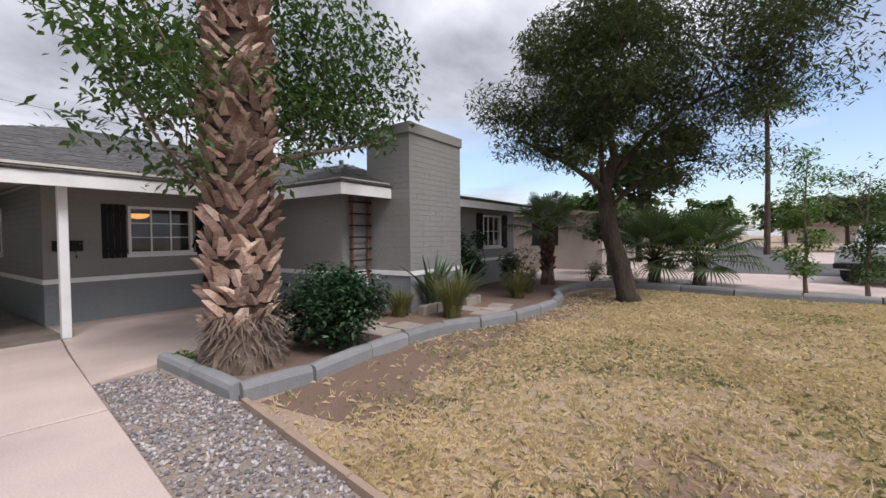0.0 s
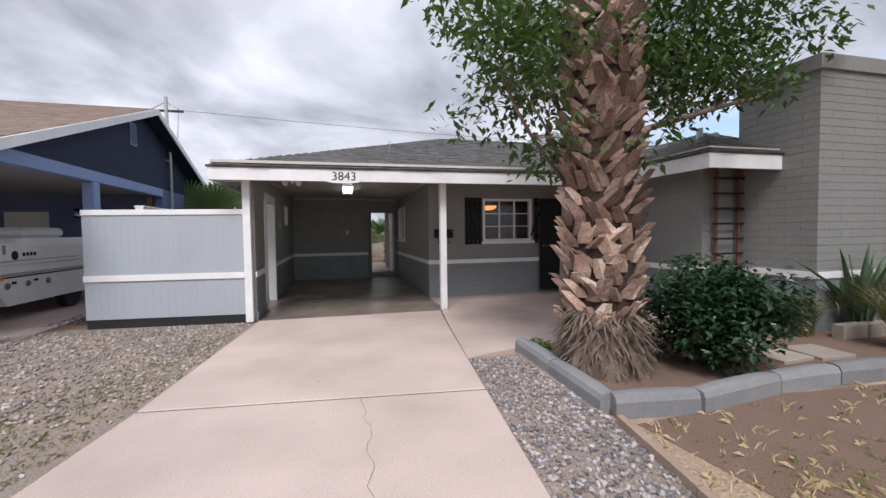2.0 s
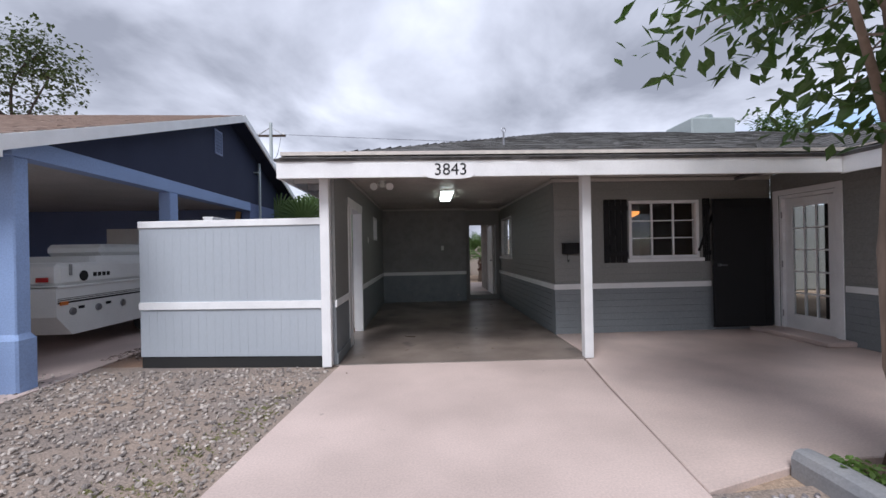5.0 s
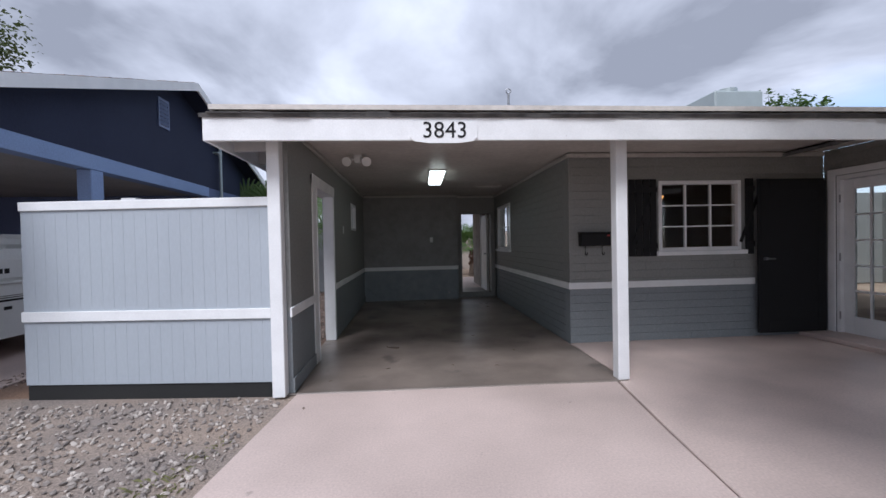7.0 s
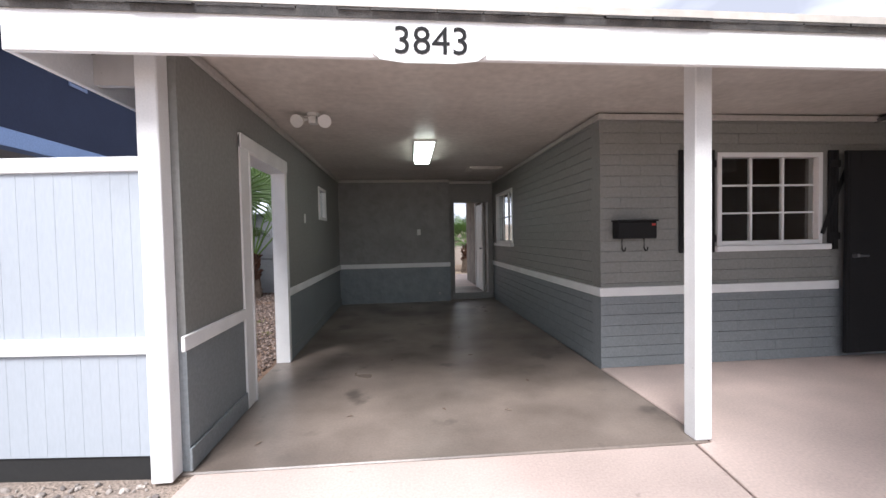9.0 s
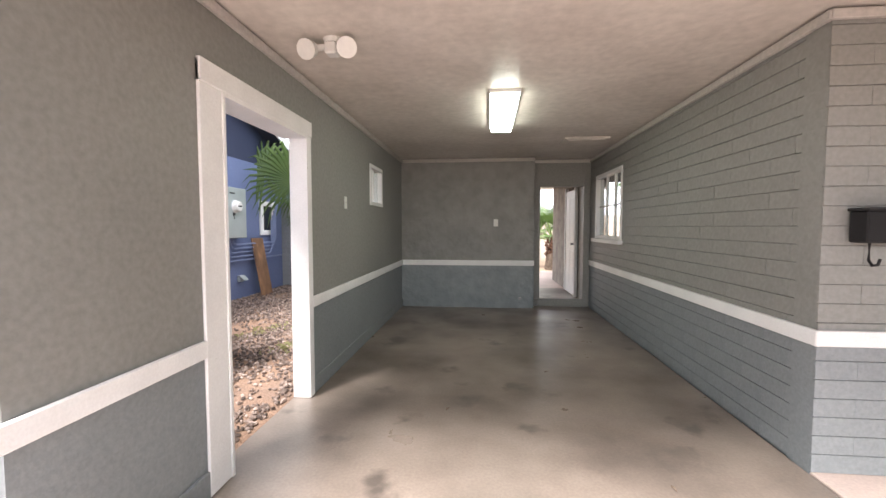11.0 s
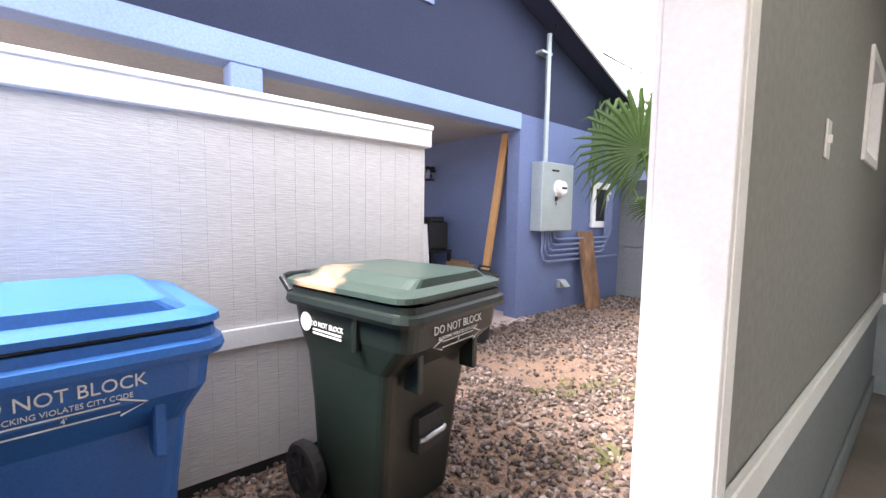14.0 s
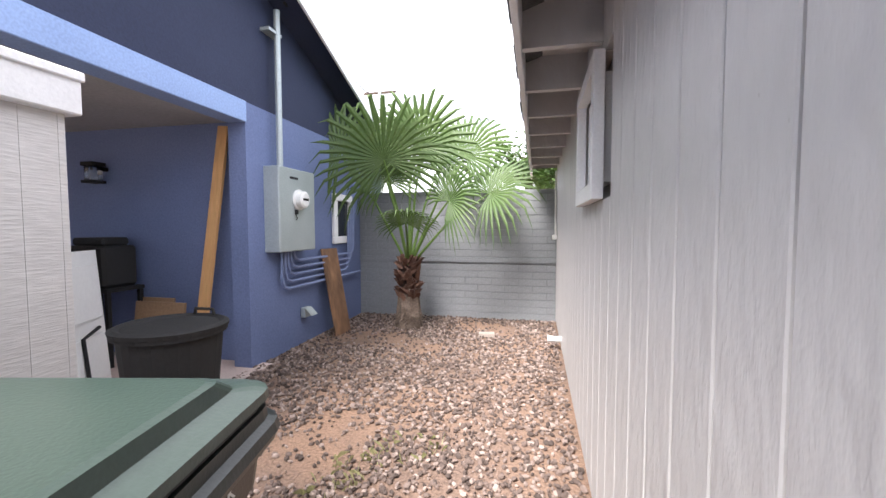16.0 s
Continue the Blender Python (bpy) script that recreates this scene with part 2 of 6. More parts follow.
M_SHRUB = leaf_mat("glossy_shrub_leaf", (0.015, 0.040, 0.017), (0.030, 0.065, 0.025), rough=0.3, trans=0.1)
M_VINE = leaf_mat("young_green_leaf", (0.085, 0.15, 0.03), (0.13, 0.20, 0.05), trans=0.3)
M_FAN = leaf_mat("fan_palm_leaf", (0.052, 0.095, 0.026), (0.095, 0.145, 0.045), rough=0.6, scale=2, trans=0.14)
M_FANDK = leaf_mat("far_fan_palm_leaf", (0.06, 0.09, 0.035), (0.085, 0.12, 0.05), rough=0.45, scale=2, trans=0.2)
M_AGAVE = leaf_mat("agave_leaf", (0.055, 0.095, 0.05), (0.085, 0.13, 0.07), trans=0.1)
M_ORNG = leaf_mat("ornamental_grass", (0.105, 0.115, 0.035), (0.21, 0.165, 0.07), trans=0.2)
M_STRAW = leaf_mat("dry_lawn_grass", (0.62, 0.48, 0.31), (0.47, 0.355, 0.21), scale=1.2, trans=0.15)
M_GRASS = leaf_mat("green_lawn_grass", (0.17, 0.175, 0.08), (0.27, 0.25, 0.13), scale=1.0, trans=0.15)
M_GLASS = glass_mat("window_glass")
M_BRICKRED = mat("rust_metal", (0.16, 0.065, 0.04), 0.8, (0.09, 0.04, 0.03), big=8, fine=60, bump=0.3)
# near-black base stands in for the missing light indoors
M_ROOM = mat("unlit_room_dark", (0.07, 0.06, 0.056), 0.8, bump=0.1)
M_ASPH = mat("asphalt", (0.085, 0.083, 0.085), 0.9, (0.12, 0.115, 0.11), big=0.6, fine=90, bump=0.4, grain=0.2)
M_PAVE = mat("grey_paver", (0.36, 0.31, 0.27), 0.85, (0.27, 0.23, 0.20), big=3, fine=60, bump=0.4, rand=0.12)
M_LAMP = glow_mat("fluorescent_lens", (0.92, 1.0, 0.86), 3.0)
M_PEND = glow_mat("pendant_glow", (1.0, 0.36, 0.07), 0.9)


def stone_mat(name, a, b, c):
    """Loose stones: each island takes its own tone."""
    m = bpy.data.materials.new(name)
    m.use_nodes = True
    n, l = m.node_tree.nodes, m.node_tree.links
    ge = n.new("ShaderNodeNewGeometry")
    rp = n.new("ShaderNodeValToRGB")
    e = rp.color_ramp.elements
    e[0].color, e[1].color = (*a, 1), (*c, 1)
    k = e.new(0.55); k.color = (*b, 1)
    l.new(ge.outputs["Random Per Island"], rp.inputs[0])
    co = n.new("ShaderNodeTexCoord")
    nz = n.new("ShaderNodeTexNoise"); nz.inputs["Scale"].default_value = 60
    l.new(co.outputs["Object"], nz.inputs["Vector"])
    r = n.new("ShaderNodeMapRange"); r.inputs[3].default_value, r.inputs[4].default_value = 0.7, 1.3
    l.new(nz.outputs[0], r.inputs[0])
    mx = n.new("ShaderNodeMix"); mx.data_type, mx.blend_type = "RGBA", "MULTIPLY"; mx.inputs[0].default_value = 1
    l.new(rp.outputs[0], mx.inputs[6]); l.new(r.outputs[0], mx.inputs[7])
    l.new(mx.outputs[2], n["Principled BSDF"].inputs["Base Color"])
    n["Principled BSDF"].inputs["Roughness"].default_value = 0.85
    return m


M_STGREY = stone_mat("grey_gravel", (0.12, 0.11, 0.115), (0.27, 0.24, 0.24), (0.50, 0.46, 0.45))
M_STTAN = stone_mat("tan_gravel", (0.050, 0.036, 0.030), (0.145, 0.105, 0.088), (0.34, 0.27, 0.235))
M_STDULL = stone_mat("dusty_gravel", (0.15, 0.13, 0.12), (0.32, 0.28, 0.25), (0.54, 0.48, 0.43))

# ground: dirt, straw and gravel dust blended by where they lie in the plan
M_GROUND = mat("lawn_soil", (0.44, 0.33, 0.24), 0.95, (0.31, 0.225, 0.16), big=0.8, fine=50, amount=1.0, bump=0.7, dist=0.02, grain=0.3, spots=((0.22, 0.145, 0.105), 0.55, 0.56))
M_GBED = mat("gravel_dust", (0.25, 0.21, 0.185), 0.95, (0.34, 0.265, 0.21), big=1.3, fine=60, amount=1.0, bump=0.7, dist=0.02, grain=0.3)
M_YBED = mat("tan_gravel_dust", (0.165, 0.112, 0.086), 0.95, (0.27, 0.17, 0.115), big=1.1, fine=50, amount=1.0, bump=0.7, dist=0.02, grain=0.3)


# ---- mesh tools ----
class Build:
    """Collects faces for one mesh."""

    def __init__(self):
        self.v, self.f, self.mi = [], [], []

    def add(self, verts, faces, mi=0):
        k = len(self.v)
        self.v += [tuple(p) for p in verts]
        self.f += [tuple(i + k for i in q) for q in faces]
        self.mi += [mi] * len(faces)
        return self

    def box(self, x0, x1, y0, y1, z0, z1, mi=0, m=None, b=0.0):
        if b <= 0:
            vs = [(x, y, z) for z in (z0, z1) for y in (y0, y1) for x in (x0, x1)]
            fs = [(0, 2, 3, 1), (4, 5, 7, 6), (0, 1, 5, 4), (2, 6, 7, 3), (0, 4, 6, 2), (1, 3, 7, 5)]
        else:
            bm = bmesh.new()
            bmesh.ops.create_cube(bm, size=1)
            for q in bm.verts:
                q.co = Vector(((x0 + x1) / 2 + q.co.x * (x1 - x0), (y0 + y1) / 2 + q.co.y * (y1 - y0), (z0 + z1) / 2 + q.co.z * (z1 - z0)))
            bmesh.ops.bevel(bm, geom=list(bm.edges), offset=b, segments=1, affect="EDGES")
            bm.verts.ensure_lookup_table()
            vs = [q.co.copy() for q in bm.verts]
            fs = [[q.index for q in fc.verts] for fc in bm.faces]
            bm.free()
        if m is not None:
            vs = [m @ Vector(p) for p in vs]
        return self.add(vs, fs, mi)

    def prism(self, poly, z0, z1, mi=0, m=None):
        """An upright prism over a plan polygon (counter-clockwise)."""
        k = len(poly)
        vs = [(x, y, z0) for x, y in poly] + [(x, y, z1) for x, y in poly]
        fs = [tuple(range(k - 1, -1, -1)), tuple(range(k, 2 * k))] + [(i, (i + 1) % k, k + (i + 1) % k, k + i) for i in range(k)]
        if m is not None:
            vs = [m @ Vector(p) for p in vs]
        return self.add(vs, fs, mi)

    def tube(self, pts, radii, sides=8, mi=0, cap=True, wob=0.0):
        """A round bar along points with a radius at each."""
        pts = [Vector(p) for p in pts]
        vs, fs = [], []
        for i, p in enumerate(pts):
            d = (pts[min(i + 1, len(pts) - 1)] - pts[max(i - 1, 0)]).normalized()
            a = d.cross(Vector((0, 0, 1)))
            a = Vector((1, 0, 0)) if a.length < 0.05 else a.normalized()
            c = d.cross(a)
            for s in range(sides):
                w = 2 * math.pi * s / sides
                r = radii[i] * (1 + wob * math.sin(5.1 * s + 2.3 * i))
                vs.append(p + a * math.cos(w) * r + c * math.sin(w) * r)
        for i in range(len(pts) - 1):
            for s in range(sides):
                t = (s + 1) % sides
                fs.append((i * sides + s, i * sides + t, (i + 1) * sides + t, (i + 1) * sides + s))
        if cap:
            fs.append(tuple(range(sides - 1, -1, -1)))
            fs.append(tuple((len(pts) - 1) * sides + s for s in range(sides)))
        return self.add(vs, fs, mi)

    def loft(self, rings, mi=0, cap=True):
        """Skin between rings of equal count."""
        k = len(rings[0])
        vs = [p for r in rings for p in r]
        fs = [(i * k + s, i * k + (s + 1) % k, (i + 1) * k + (s + 1) % k, (i + 1) * k + s) for i in range(len(rings) - 1) for s in range(k)]
        if cap:
            fs += [tuple(range(k - 1, -1, -1)), tuple((len(rings) - 1) * k + s for s in range(k))]
        return self.add(vs, fs, mi)

    def mesh(self, name, mats, smooth=False):
        me = bpy.data.meshes.new(name)
        me.from_pydata(self.v, [], self.f)
        for q in (mats if isinstance(mats, (list, tuple)) else [mats]):
            me.materials.append(q)
        me.polygons.foreach_set("material_index", self.mi)
        if smooth:
            me.polygons.foreach_set("use_smooth", [True] * len(self.f))
        me.update()
        return me

    def done(self, name, mats, parent=None, smooth=False):
        ob = new(name, self.mesh(name, mats, smooth))
        if parent is not None:
            ob.parent = parent
        return ob


def base(name, m, label, category, group=""):
    ob = new(name)
    ob.empty_display_size = 0.1
    ob.matrix_world = m
    return tagged(ob, label, category, group)


def structure(ob, label=""):
    return tagged(ob, label, kind="structure")


def rounded(hx, hy, r, z, seg=3, cx=0.0, cy=0.0):
    """A rounded rectangle ring at height z."""
    out = []
    for sx, sy, a0 in ((1, 1, 0), (-1, 1, 90), (-1, -1, 180), (1, -1, 270)):
        for i in range(seg + 1):
            a = radians(a0 + 90 * i / seg)
            out.append((cx + sx * (hx - r) + r * math.cos(a), cy + sy * (hy - r) + r * math.sin(a), z))
    return out


def words(name, text, size, m, material, parent=None, depth=0.002, serif=False):
    """Raised lettering in the built-in font, flat in its own xy plane."""
    cu = bpy.data.curves.new(name, "FONT")
    cu.body, cu.size, cu.extrude, cu.align_x, cu.align_y = text, size, depth, "CENTER", "CENTER"
    cu.resolution_u = 3
    tmp = new("tmp_text", cu)
    me = bpy.data.meshes.new_from_object(tmp.evaluated_get(bpy.context.evaluated_depsgraph_get()))
    bpy.data.objects.remove(tmp)
    me.name = name
    me.materials.clear()
    me.materials.append(material)
    ob = new(name, me)
    ob.parent = parent
    ob.matrix_local = m
    return ob


def inside(x, y, poly):
    c = False
    for i in range(len(poly)):
        (x1, y1), (x2, y2) = poly[i], poly[i - 1]
        if (y1 > y) != (y2 > y) and x < (x2 - x1) * (y - y1) / (y2 - y1) + x1:
            c = not c
    return c


ICO = None


def pebbles(name, poly, count, size, material, seed, label, z=0.0, keep=None):
    """Loose stones strewn over a plan polygon, in one mesh."""
    rng = random.Random(seed)
    g = (1 + 5 ** 0.5) / 2
    iv = [Vector(p).normalized() for p in ((-1, g, 0), (1, g, 0), (-1, -g, 0), (1, -g, 0), (0, -1, g), (0, 1, g), (0, -1, -g), (0, 1, -g), (g, 0, -1), (g, 0, 1), (-g, 0, -1), (-g, 0, 1))]
    fi = ((0, 11, 5), (0, 5, 1), (0, 1, 7), (0, 7, 10), (0, 10, 11), (1, 5, 9), (5, 11, 4), (11, 10, 2), (10, 7, 6), (7, 1, 8), (3, 9, 4), (3, 4, 2), (3, 2, 6), (3, 6, 8), (3, 8, 9), (4, 9, 5), (2, 4, 11), (6, 2, 10), (8, 6, 7), (9, 8, 1))
    xs, ys = [p[0] for p in poly], [p[1] for p in poly]
    B = Build()
    n = 0
    while n < count:
        x, y = rng.uniform(min(xs), max(xs)), rng.uniform(min(ys), max(ys))
        if not inside(x, y, poly) or (keep is not None and rng.random() > keep(x, y)):
            n += 0.2
            continue
        s = size * rng.uniform(0.5, 1.35)
        R = Euler((rng.uniform(0, 6.3), rng.uniform(-0.4, 0.4), rng.uniform(0, 6.3))).to_matrix()
        d = Vector((s * rng.uniform(0.8, 1.3), s * rng.uniform(0.7, 1.0), s * rng.uniform(0.4, 0.7)))
        c = Vector((x, y, z + s * 0.18))
        vs = [c + R @ Vector((p.x * d.x, p.y * d.y, p.z * d.z)) * rng.uniform(0.8, 1.15) * 0.5 for p in iv]
        B.add(vs, fi)
        n += 1
    return tagged(B.done(name, material), label, "gravel", kind="stuff")


def blades(name, poly, count, h, w, material, seed, label, z=0.0, keep=None, lean=0.6):
    rng = random.Random(seed)
    xs, ys = [p[0] for p in poly], [p[1] for p in poly]
    B = Build()
    n = 0
    while n < count:
        x, y = rng.uniform(min(xs), max(xs)), rng.uniform(min(ys), max(ys))
        n += 0.25
        if not inside(x, y, poly) or (keep is not None and rng.random() > keep(x, y)):
            continue
        n += 0.75
        for _ in range(3):
            a = rng.uniform(0, 6.3)
            hh = h * rng.uniform(0.4, 1.2)
            lx, ly = lean * hh * rng.uniform(0.3, 2.2) * math.cos(a), lean * hh * rng.uniform(0.3, 2.2) * math.sin(a)
            bx, by = x + rng.uniform(-0.03, 0.03), y + rng.uniform(-0.03, 0.03)
            px, py = -math.sin(a) * w, math.cos(a) * w
            B.add([(bx - px, by - py, z - 0.005), (bx + px, by + py, z - 0.005), (bx + lx * 0.5, by + ly * 0.5, z + hh * 0.8), (bx + lx, by + ly, z + hh * rng.uniform(0.5, 1.0))], [(0, 1, 2), (1, 3, 2)])
    return tagged(B.done(name, material), label, "grass", kind="stuff")


def leaf_clump(B, c, rad, count, size, rng, shape=1.0, droop=0.3, mi=0, narrow=0.42):
    """Small folded leaves scattered through an uneven ball."""
    c = Vector(c)
    for _ in range(count):
        d = Vector((rng.gauss(0, 1), rng.gauss(0, 1), rng.gauss(0, 1))).normalized()
        p = c + Vector((d.x * rad[0], d.y * rad[1], d.z * rad[2])) * (rng.random() ** 0.45)
        s = size * rng.uniform(0.6, 1.35)
        a = rng.uniform(0, 6.3)
        f = Vector((math.cos(a), math.sin(a), rng.uniform(-0.9, 0.5) - droop)).normalized()
        r = f.cross(Vector((rng.uniform(-0.6, 0.6), rng.uniform(-0.6, 0.6), 1))).normalized()
        u = r.cross(f)
        w = s * narrow
        B.add([p, p + f * s * 0.45 + r * w * 0.5 + u * w * 0.15, p + f * s, p + f * s * 0.45 - r * w * 0.5 + u * w * 0.15], [(0, 1, 2), (0, 2, 3)], mi)


def limb(B, a, b, r0, r1, rng, bend=0.15, n=5, sides=7, mi=0):
    a, b = Vector(a), Vector(b)
    L = (b - a).length
    off = Vector((rng.uniform(-1, 1), rng.uniform(-1, 1), rng.uniform(-0.5, 1))) * bend * L
    pts = [a.lerp(b, i / n) + off * math.sin(math.pi * i / n) for i in range(n + 1)]
    B.tube(pts, [r0 + (r1 - r0) * i / n for i in range(n + 1)], sides, mi, wob=0.08)
    return pts


# ---- ground and paving ----
g = Build()
g.add([(-400, -400, -0.05), (400, -400, -0.05), (400, 400, -0.05), (-400, 400, -0.05)], [(0, 1, 2, 3)])
structure(g.done("ground", M_GROUND), "dry soil and thin lawn")


def sheet(name, poly, z, material, label, thick=0.08):
    return structure(Build().prism(poly, z - thick, z).done(name, material), label)


sheet("gravel_bed_front", [(-6.5, 2.4), (-1.95, 2.4), (-1.55, 5.0), (-1.3, 7.5), (-1.5, 7.6), (-6.5, 7.8)], -0.02, M_GBED, "dusty grey gravel ground beside the driveway", 0.02)
sheet("gravel_bed_strip", [(0.05, -4.6), (0.5, -4.6), (1.48, 1.08), (1.80, 2.95), (1.88, 4.7), (1.2, 4.66), (0.87, 2.0)], -0.02, M_GBED, "grey gravel strip beside the driveway", 0.02)
sheet("gravel_bed_yard", [(-4.7, 7.7), (-1.5, 7.7), (-1.5, 15.6), (-4.7, 15.6)], -0.02, M_YBED, "tan gravel ground of the side yard", 0.02)
sheet("garden_bed", [(1.9, 4.8), (1.86, 3.1), (3.5, 3.15), (5.0, 3.1), (7.25, 2.47), (9.8, 3.0), (12.6, 2.8), (12.6, 5.5), (5.2, 5.5), (5.2, 4.9)], 0.0, M_DIRT, "bare brown dirt garden bed", 0.04)


def slab(poly, name="slab", material=M_CONC, parent=None):
    """A cast slab with a slightly eased top edge."""
    c = Vector((sum(p[0] for p in poly) / len(poly), sum(p[1] for p in poly) / len(poly)))
    b = Build()
    rings = []
    for z, inset in ((-0.1, 0), (-0.008, 0), (0, 0.008)):
        rings.append([(p[0] + (c.x - p[0]) * inset / max(0.3, abs(c.x - p[0])), p[1] + (c.y - p[1]) * inset / max(0.3, abs(c.y - p[1])), z) for p in poly])
    b.loft(rings)
    ob = b.done(name, material)
    if parent is not None:
        ob.parent = parent
    return ob


def edge_l(y):
    return -1.68 + (y - 4.08) * (0.099 if y > 4.08 else 0.15)


def edge_r(y):
    return 0.87 + (y - 2.0) * 0.127


drive = structure(new("driveway"), "pinkish tan concrete driveway slabs")
slab([(edge_l(-7), -7), (edge_r(-7), -7), (edge_r(-0.2), -0.2), (edge_l(0.1), 0.1)], parent=drive)
slab([(edge_l(0.11), 0.115), (edge_r(-0.19), -0.185), (edge_r(3.75), 3.748), (edge_l(4.06), 4.058)], parent=drive)
slab([(edge_l(4.09), 4.092), (edge_r(3.77), 3.782), (edge_r(4.62), 4.62), (1.43, 6.38), (1.58, 7.36), (-1.36, 7.42)], parent=drive)
structure(slab([(-1.52, 7.435), (1.69, 7.375), (1.69, 15.5), (-1.52, 15.5)], "carport_floor", M_FLOOR), "stained smooth concrete carport floor")
structure(slab([(1.212, 4.66), (2.05, 4.92), (5.2, 5.0), (5.2, 8.9), (1.705, 8.9), (1.705, 7.37), (1.6, 7.36), (1.445, 6.37)], "patio_pad", M_PAD), "tan concrete entry pad")
structure(Build().box(4.80, 5.25, 7.5, 8.77, 0.0, 0.06, b=0.01).done("door_step", M_PAD), "low concrete step at the entry door")
structure(Build().prism([(edge_l(4.07), 4.06), (edge_r(3.76), 3.73), (edge_r(3.76), 3.80), (edge_l(4.07), 4.10)], -0.04, -0.012).done("driveway_joint", M_DARK), "dark joint between the slabs")
# crack in the driveway: a thin dark groove
rng = random.Random(5)
ck = Build()
px, py = 0.02, 3.9
while py > 0.3:
    nx, ny = px + rng.uniform(-0.035, 0.03), py - rng.uniform(0.05, 0.12)
    ck.add([(px - 0.0015, py, 0.002), (nx - 0.0015, ny, 0.002), (nx + 0.0015, ny, 0.002), (px + 0.0015, py, 0.002)], [(0, 1, 2, 3)])
    px, py = nx, ny
structure(ck.done("driveway_crack", mat("crack_dust", (0.12, 0.095, 0.08), 0.95)), "thin crack in the concrete")

# ---- walls of the house ----
BAND = 0.735


def painted(b, x0, x1, y0, y1, z1):
    b.box(x0, x1, y0, y1, -0.02, BAND, 1)
    b.box(x0, x1, y0, y1, BAND, z1, 0)


# carport's side wall, pierced by the doorway and a small window
WL0, WL1 = -1.50, -1.39
D0, D1, DH = 8.455, 9.49, 2.0
b = Build()
painted(b, WL0, WL1, 7.458, D0, 2.43)
b.box(WL0, WL1, D0, D1, DH, 2.43, 0)
painted(b, WL0, WL1, D1, 11.26, 2.43)
b.box(WL0, WL1, 11.26, 11.86, -0.02, BAND, 1); b.box(WL0, WL1, 11.26, 11.86, BAND, 1.58, 0); b.box(WL0, WL1, 11.26, 11.86, 2.07, 2.43, 0)
painted(b, WL0, WL1, 11.86, 15.5, 2.43)
wall_side = structure(b.done("wall_west", [M_UP, M_LOW]), "grey painted carport side wall, slate below the white band")
# vertical siding boards on its outer face
def board(y0, y1, z0, z1):
    o = Build().box(-1.55, -1.5005, y0 + 0.005, y1 - 0.005, z0, z1, b=0.003).done("siding_board", M_SIDE, wall_side)
    return o


for start, end, low in ((7.5, D0 - 0.165, 0.03), (D0 - 0.165, D1 + 0.125, DH + 0.115), (D1 + 0.125, 15.5, 0.03)):
    y = start
    while y < end - 0.02:
        y1 = min(y + 0.2, end)
        if y1 > 11.19 and y < 11.93:
            board(y, y1, low, 1.50); board(y, y1, 2.14, 2.40)
        else:
            board(y, y1, low, 2.40)
        y = y1
# doorway lining and casings
dt = Build()
for yy0, yy1 in ((D0 - 0.165, D0), (D1, D1 + 0.055)):
    dt.box(-1.388, -1.371, yy0, yy1, 0.003, DH + 0.10, b=0.003)
dt.box(-1.572, -1.5505, D0 - 0.12, D0, 0.003, DH + 0.10, b=0.003)
dt.box(-1.388, -1.363, D0 - 0.165, D1 + 0.055, DH + 0.0, DH + 0.11, b=0.003)
dt.box(-1.572, -1.5505, D0 - 0.12, D1 + 0.055, DH + 0.0, DH + 0.11, b=0.003)
dt.box(-1.552, -1.364, D0, D0 + 0.022, 0.003, DH, b=0.002); dt.box(-1.499, -1.372, D1 - 0.022, D1, 0.003, DH, b=0.002); dt.box(-1.512, -1.4995, D1 - 0.02, D1 + 0.12, 0.003, DH - 0.001, b=0.002); dt.box(-1.552, -1.364, D0 + 0.022, D1 - 0.022, DH - 0.022, DH, b=0.002)
structure(dt.done("doorway_casing", M_WHITE), "scuffed white wooden doorway casing")

# back wall of the carport and the alcove with the back door
b = Build()
b.box(-1.39, 0.77, 13.2, 13.45, -0.02, BAND, 1); b.box(-1.39, 0.77, 13.2, 13.45, BAND, 2.43, 0)
structure(b.done("wall_north", [M_STUC, M_STUCLOW]), "trowelled grey stucco wall with a white band")
b = Build()
b.box(0.77, 0.86, 13.45, 13.6, 0, 2.43); b.box(1.62, 1.705, 13.45, 13.6, 0, 2.43); b.box(0.86, 1.62, 13.45, 13.6, 2.02, 2.43); b.box(0.86, 1.62, 13.4, 13.62, 0, 0.10)
structure(b.done("wall_alcove", M_UP), "grey wall round the back doorway")
b = Build()
b.box(0.862, 0.89, 13.42, 13.63, 0.1, 2.02, b=0.003); b.box(1.59, 1.618, 13.42, 13.63, 0.1, 2.02, b=0.003); b.box(0.862, 1.618, 13.42, 13.63, 1.985, 2.018, b=0.003); b.box(0.8, 0.862, 13.43, 13.448, 0.0, 2.08, b=0.003); b.box(1.618, 1.68, 13.43, 13.448, 0.0, 2.08, b=0.003); b.box(0.8, 1.68, 13.40, 13.425, 0.10, 0.13, b=0.003)
structure(b.done("back_door_frame", M_UP), "grey painted frame of the open back doorway")

# block walls: a core and courses of blocks on it
COURSE = 0.102


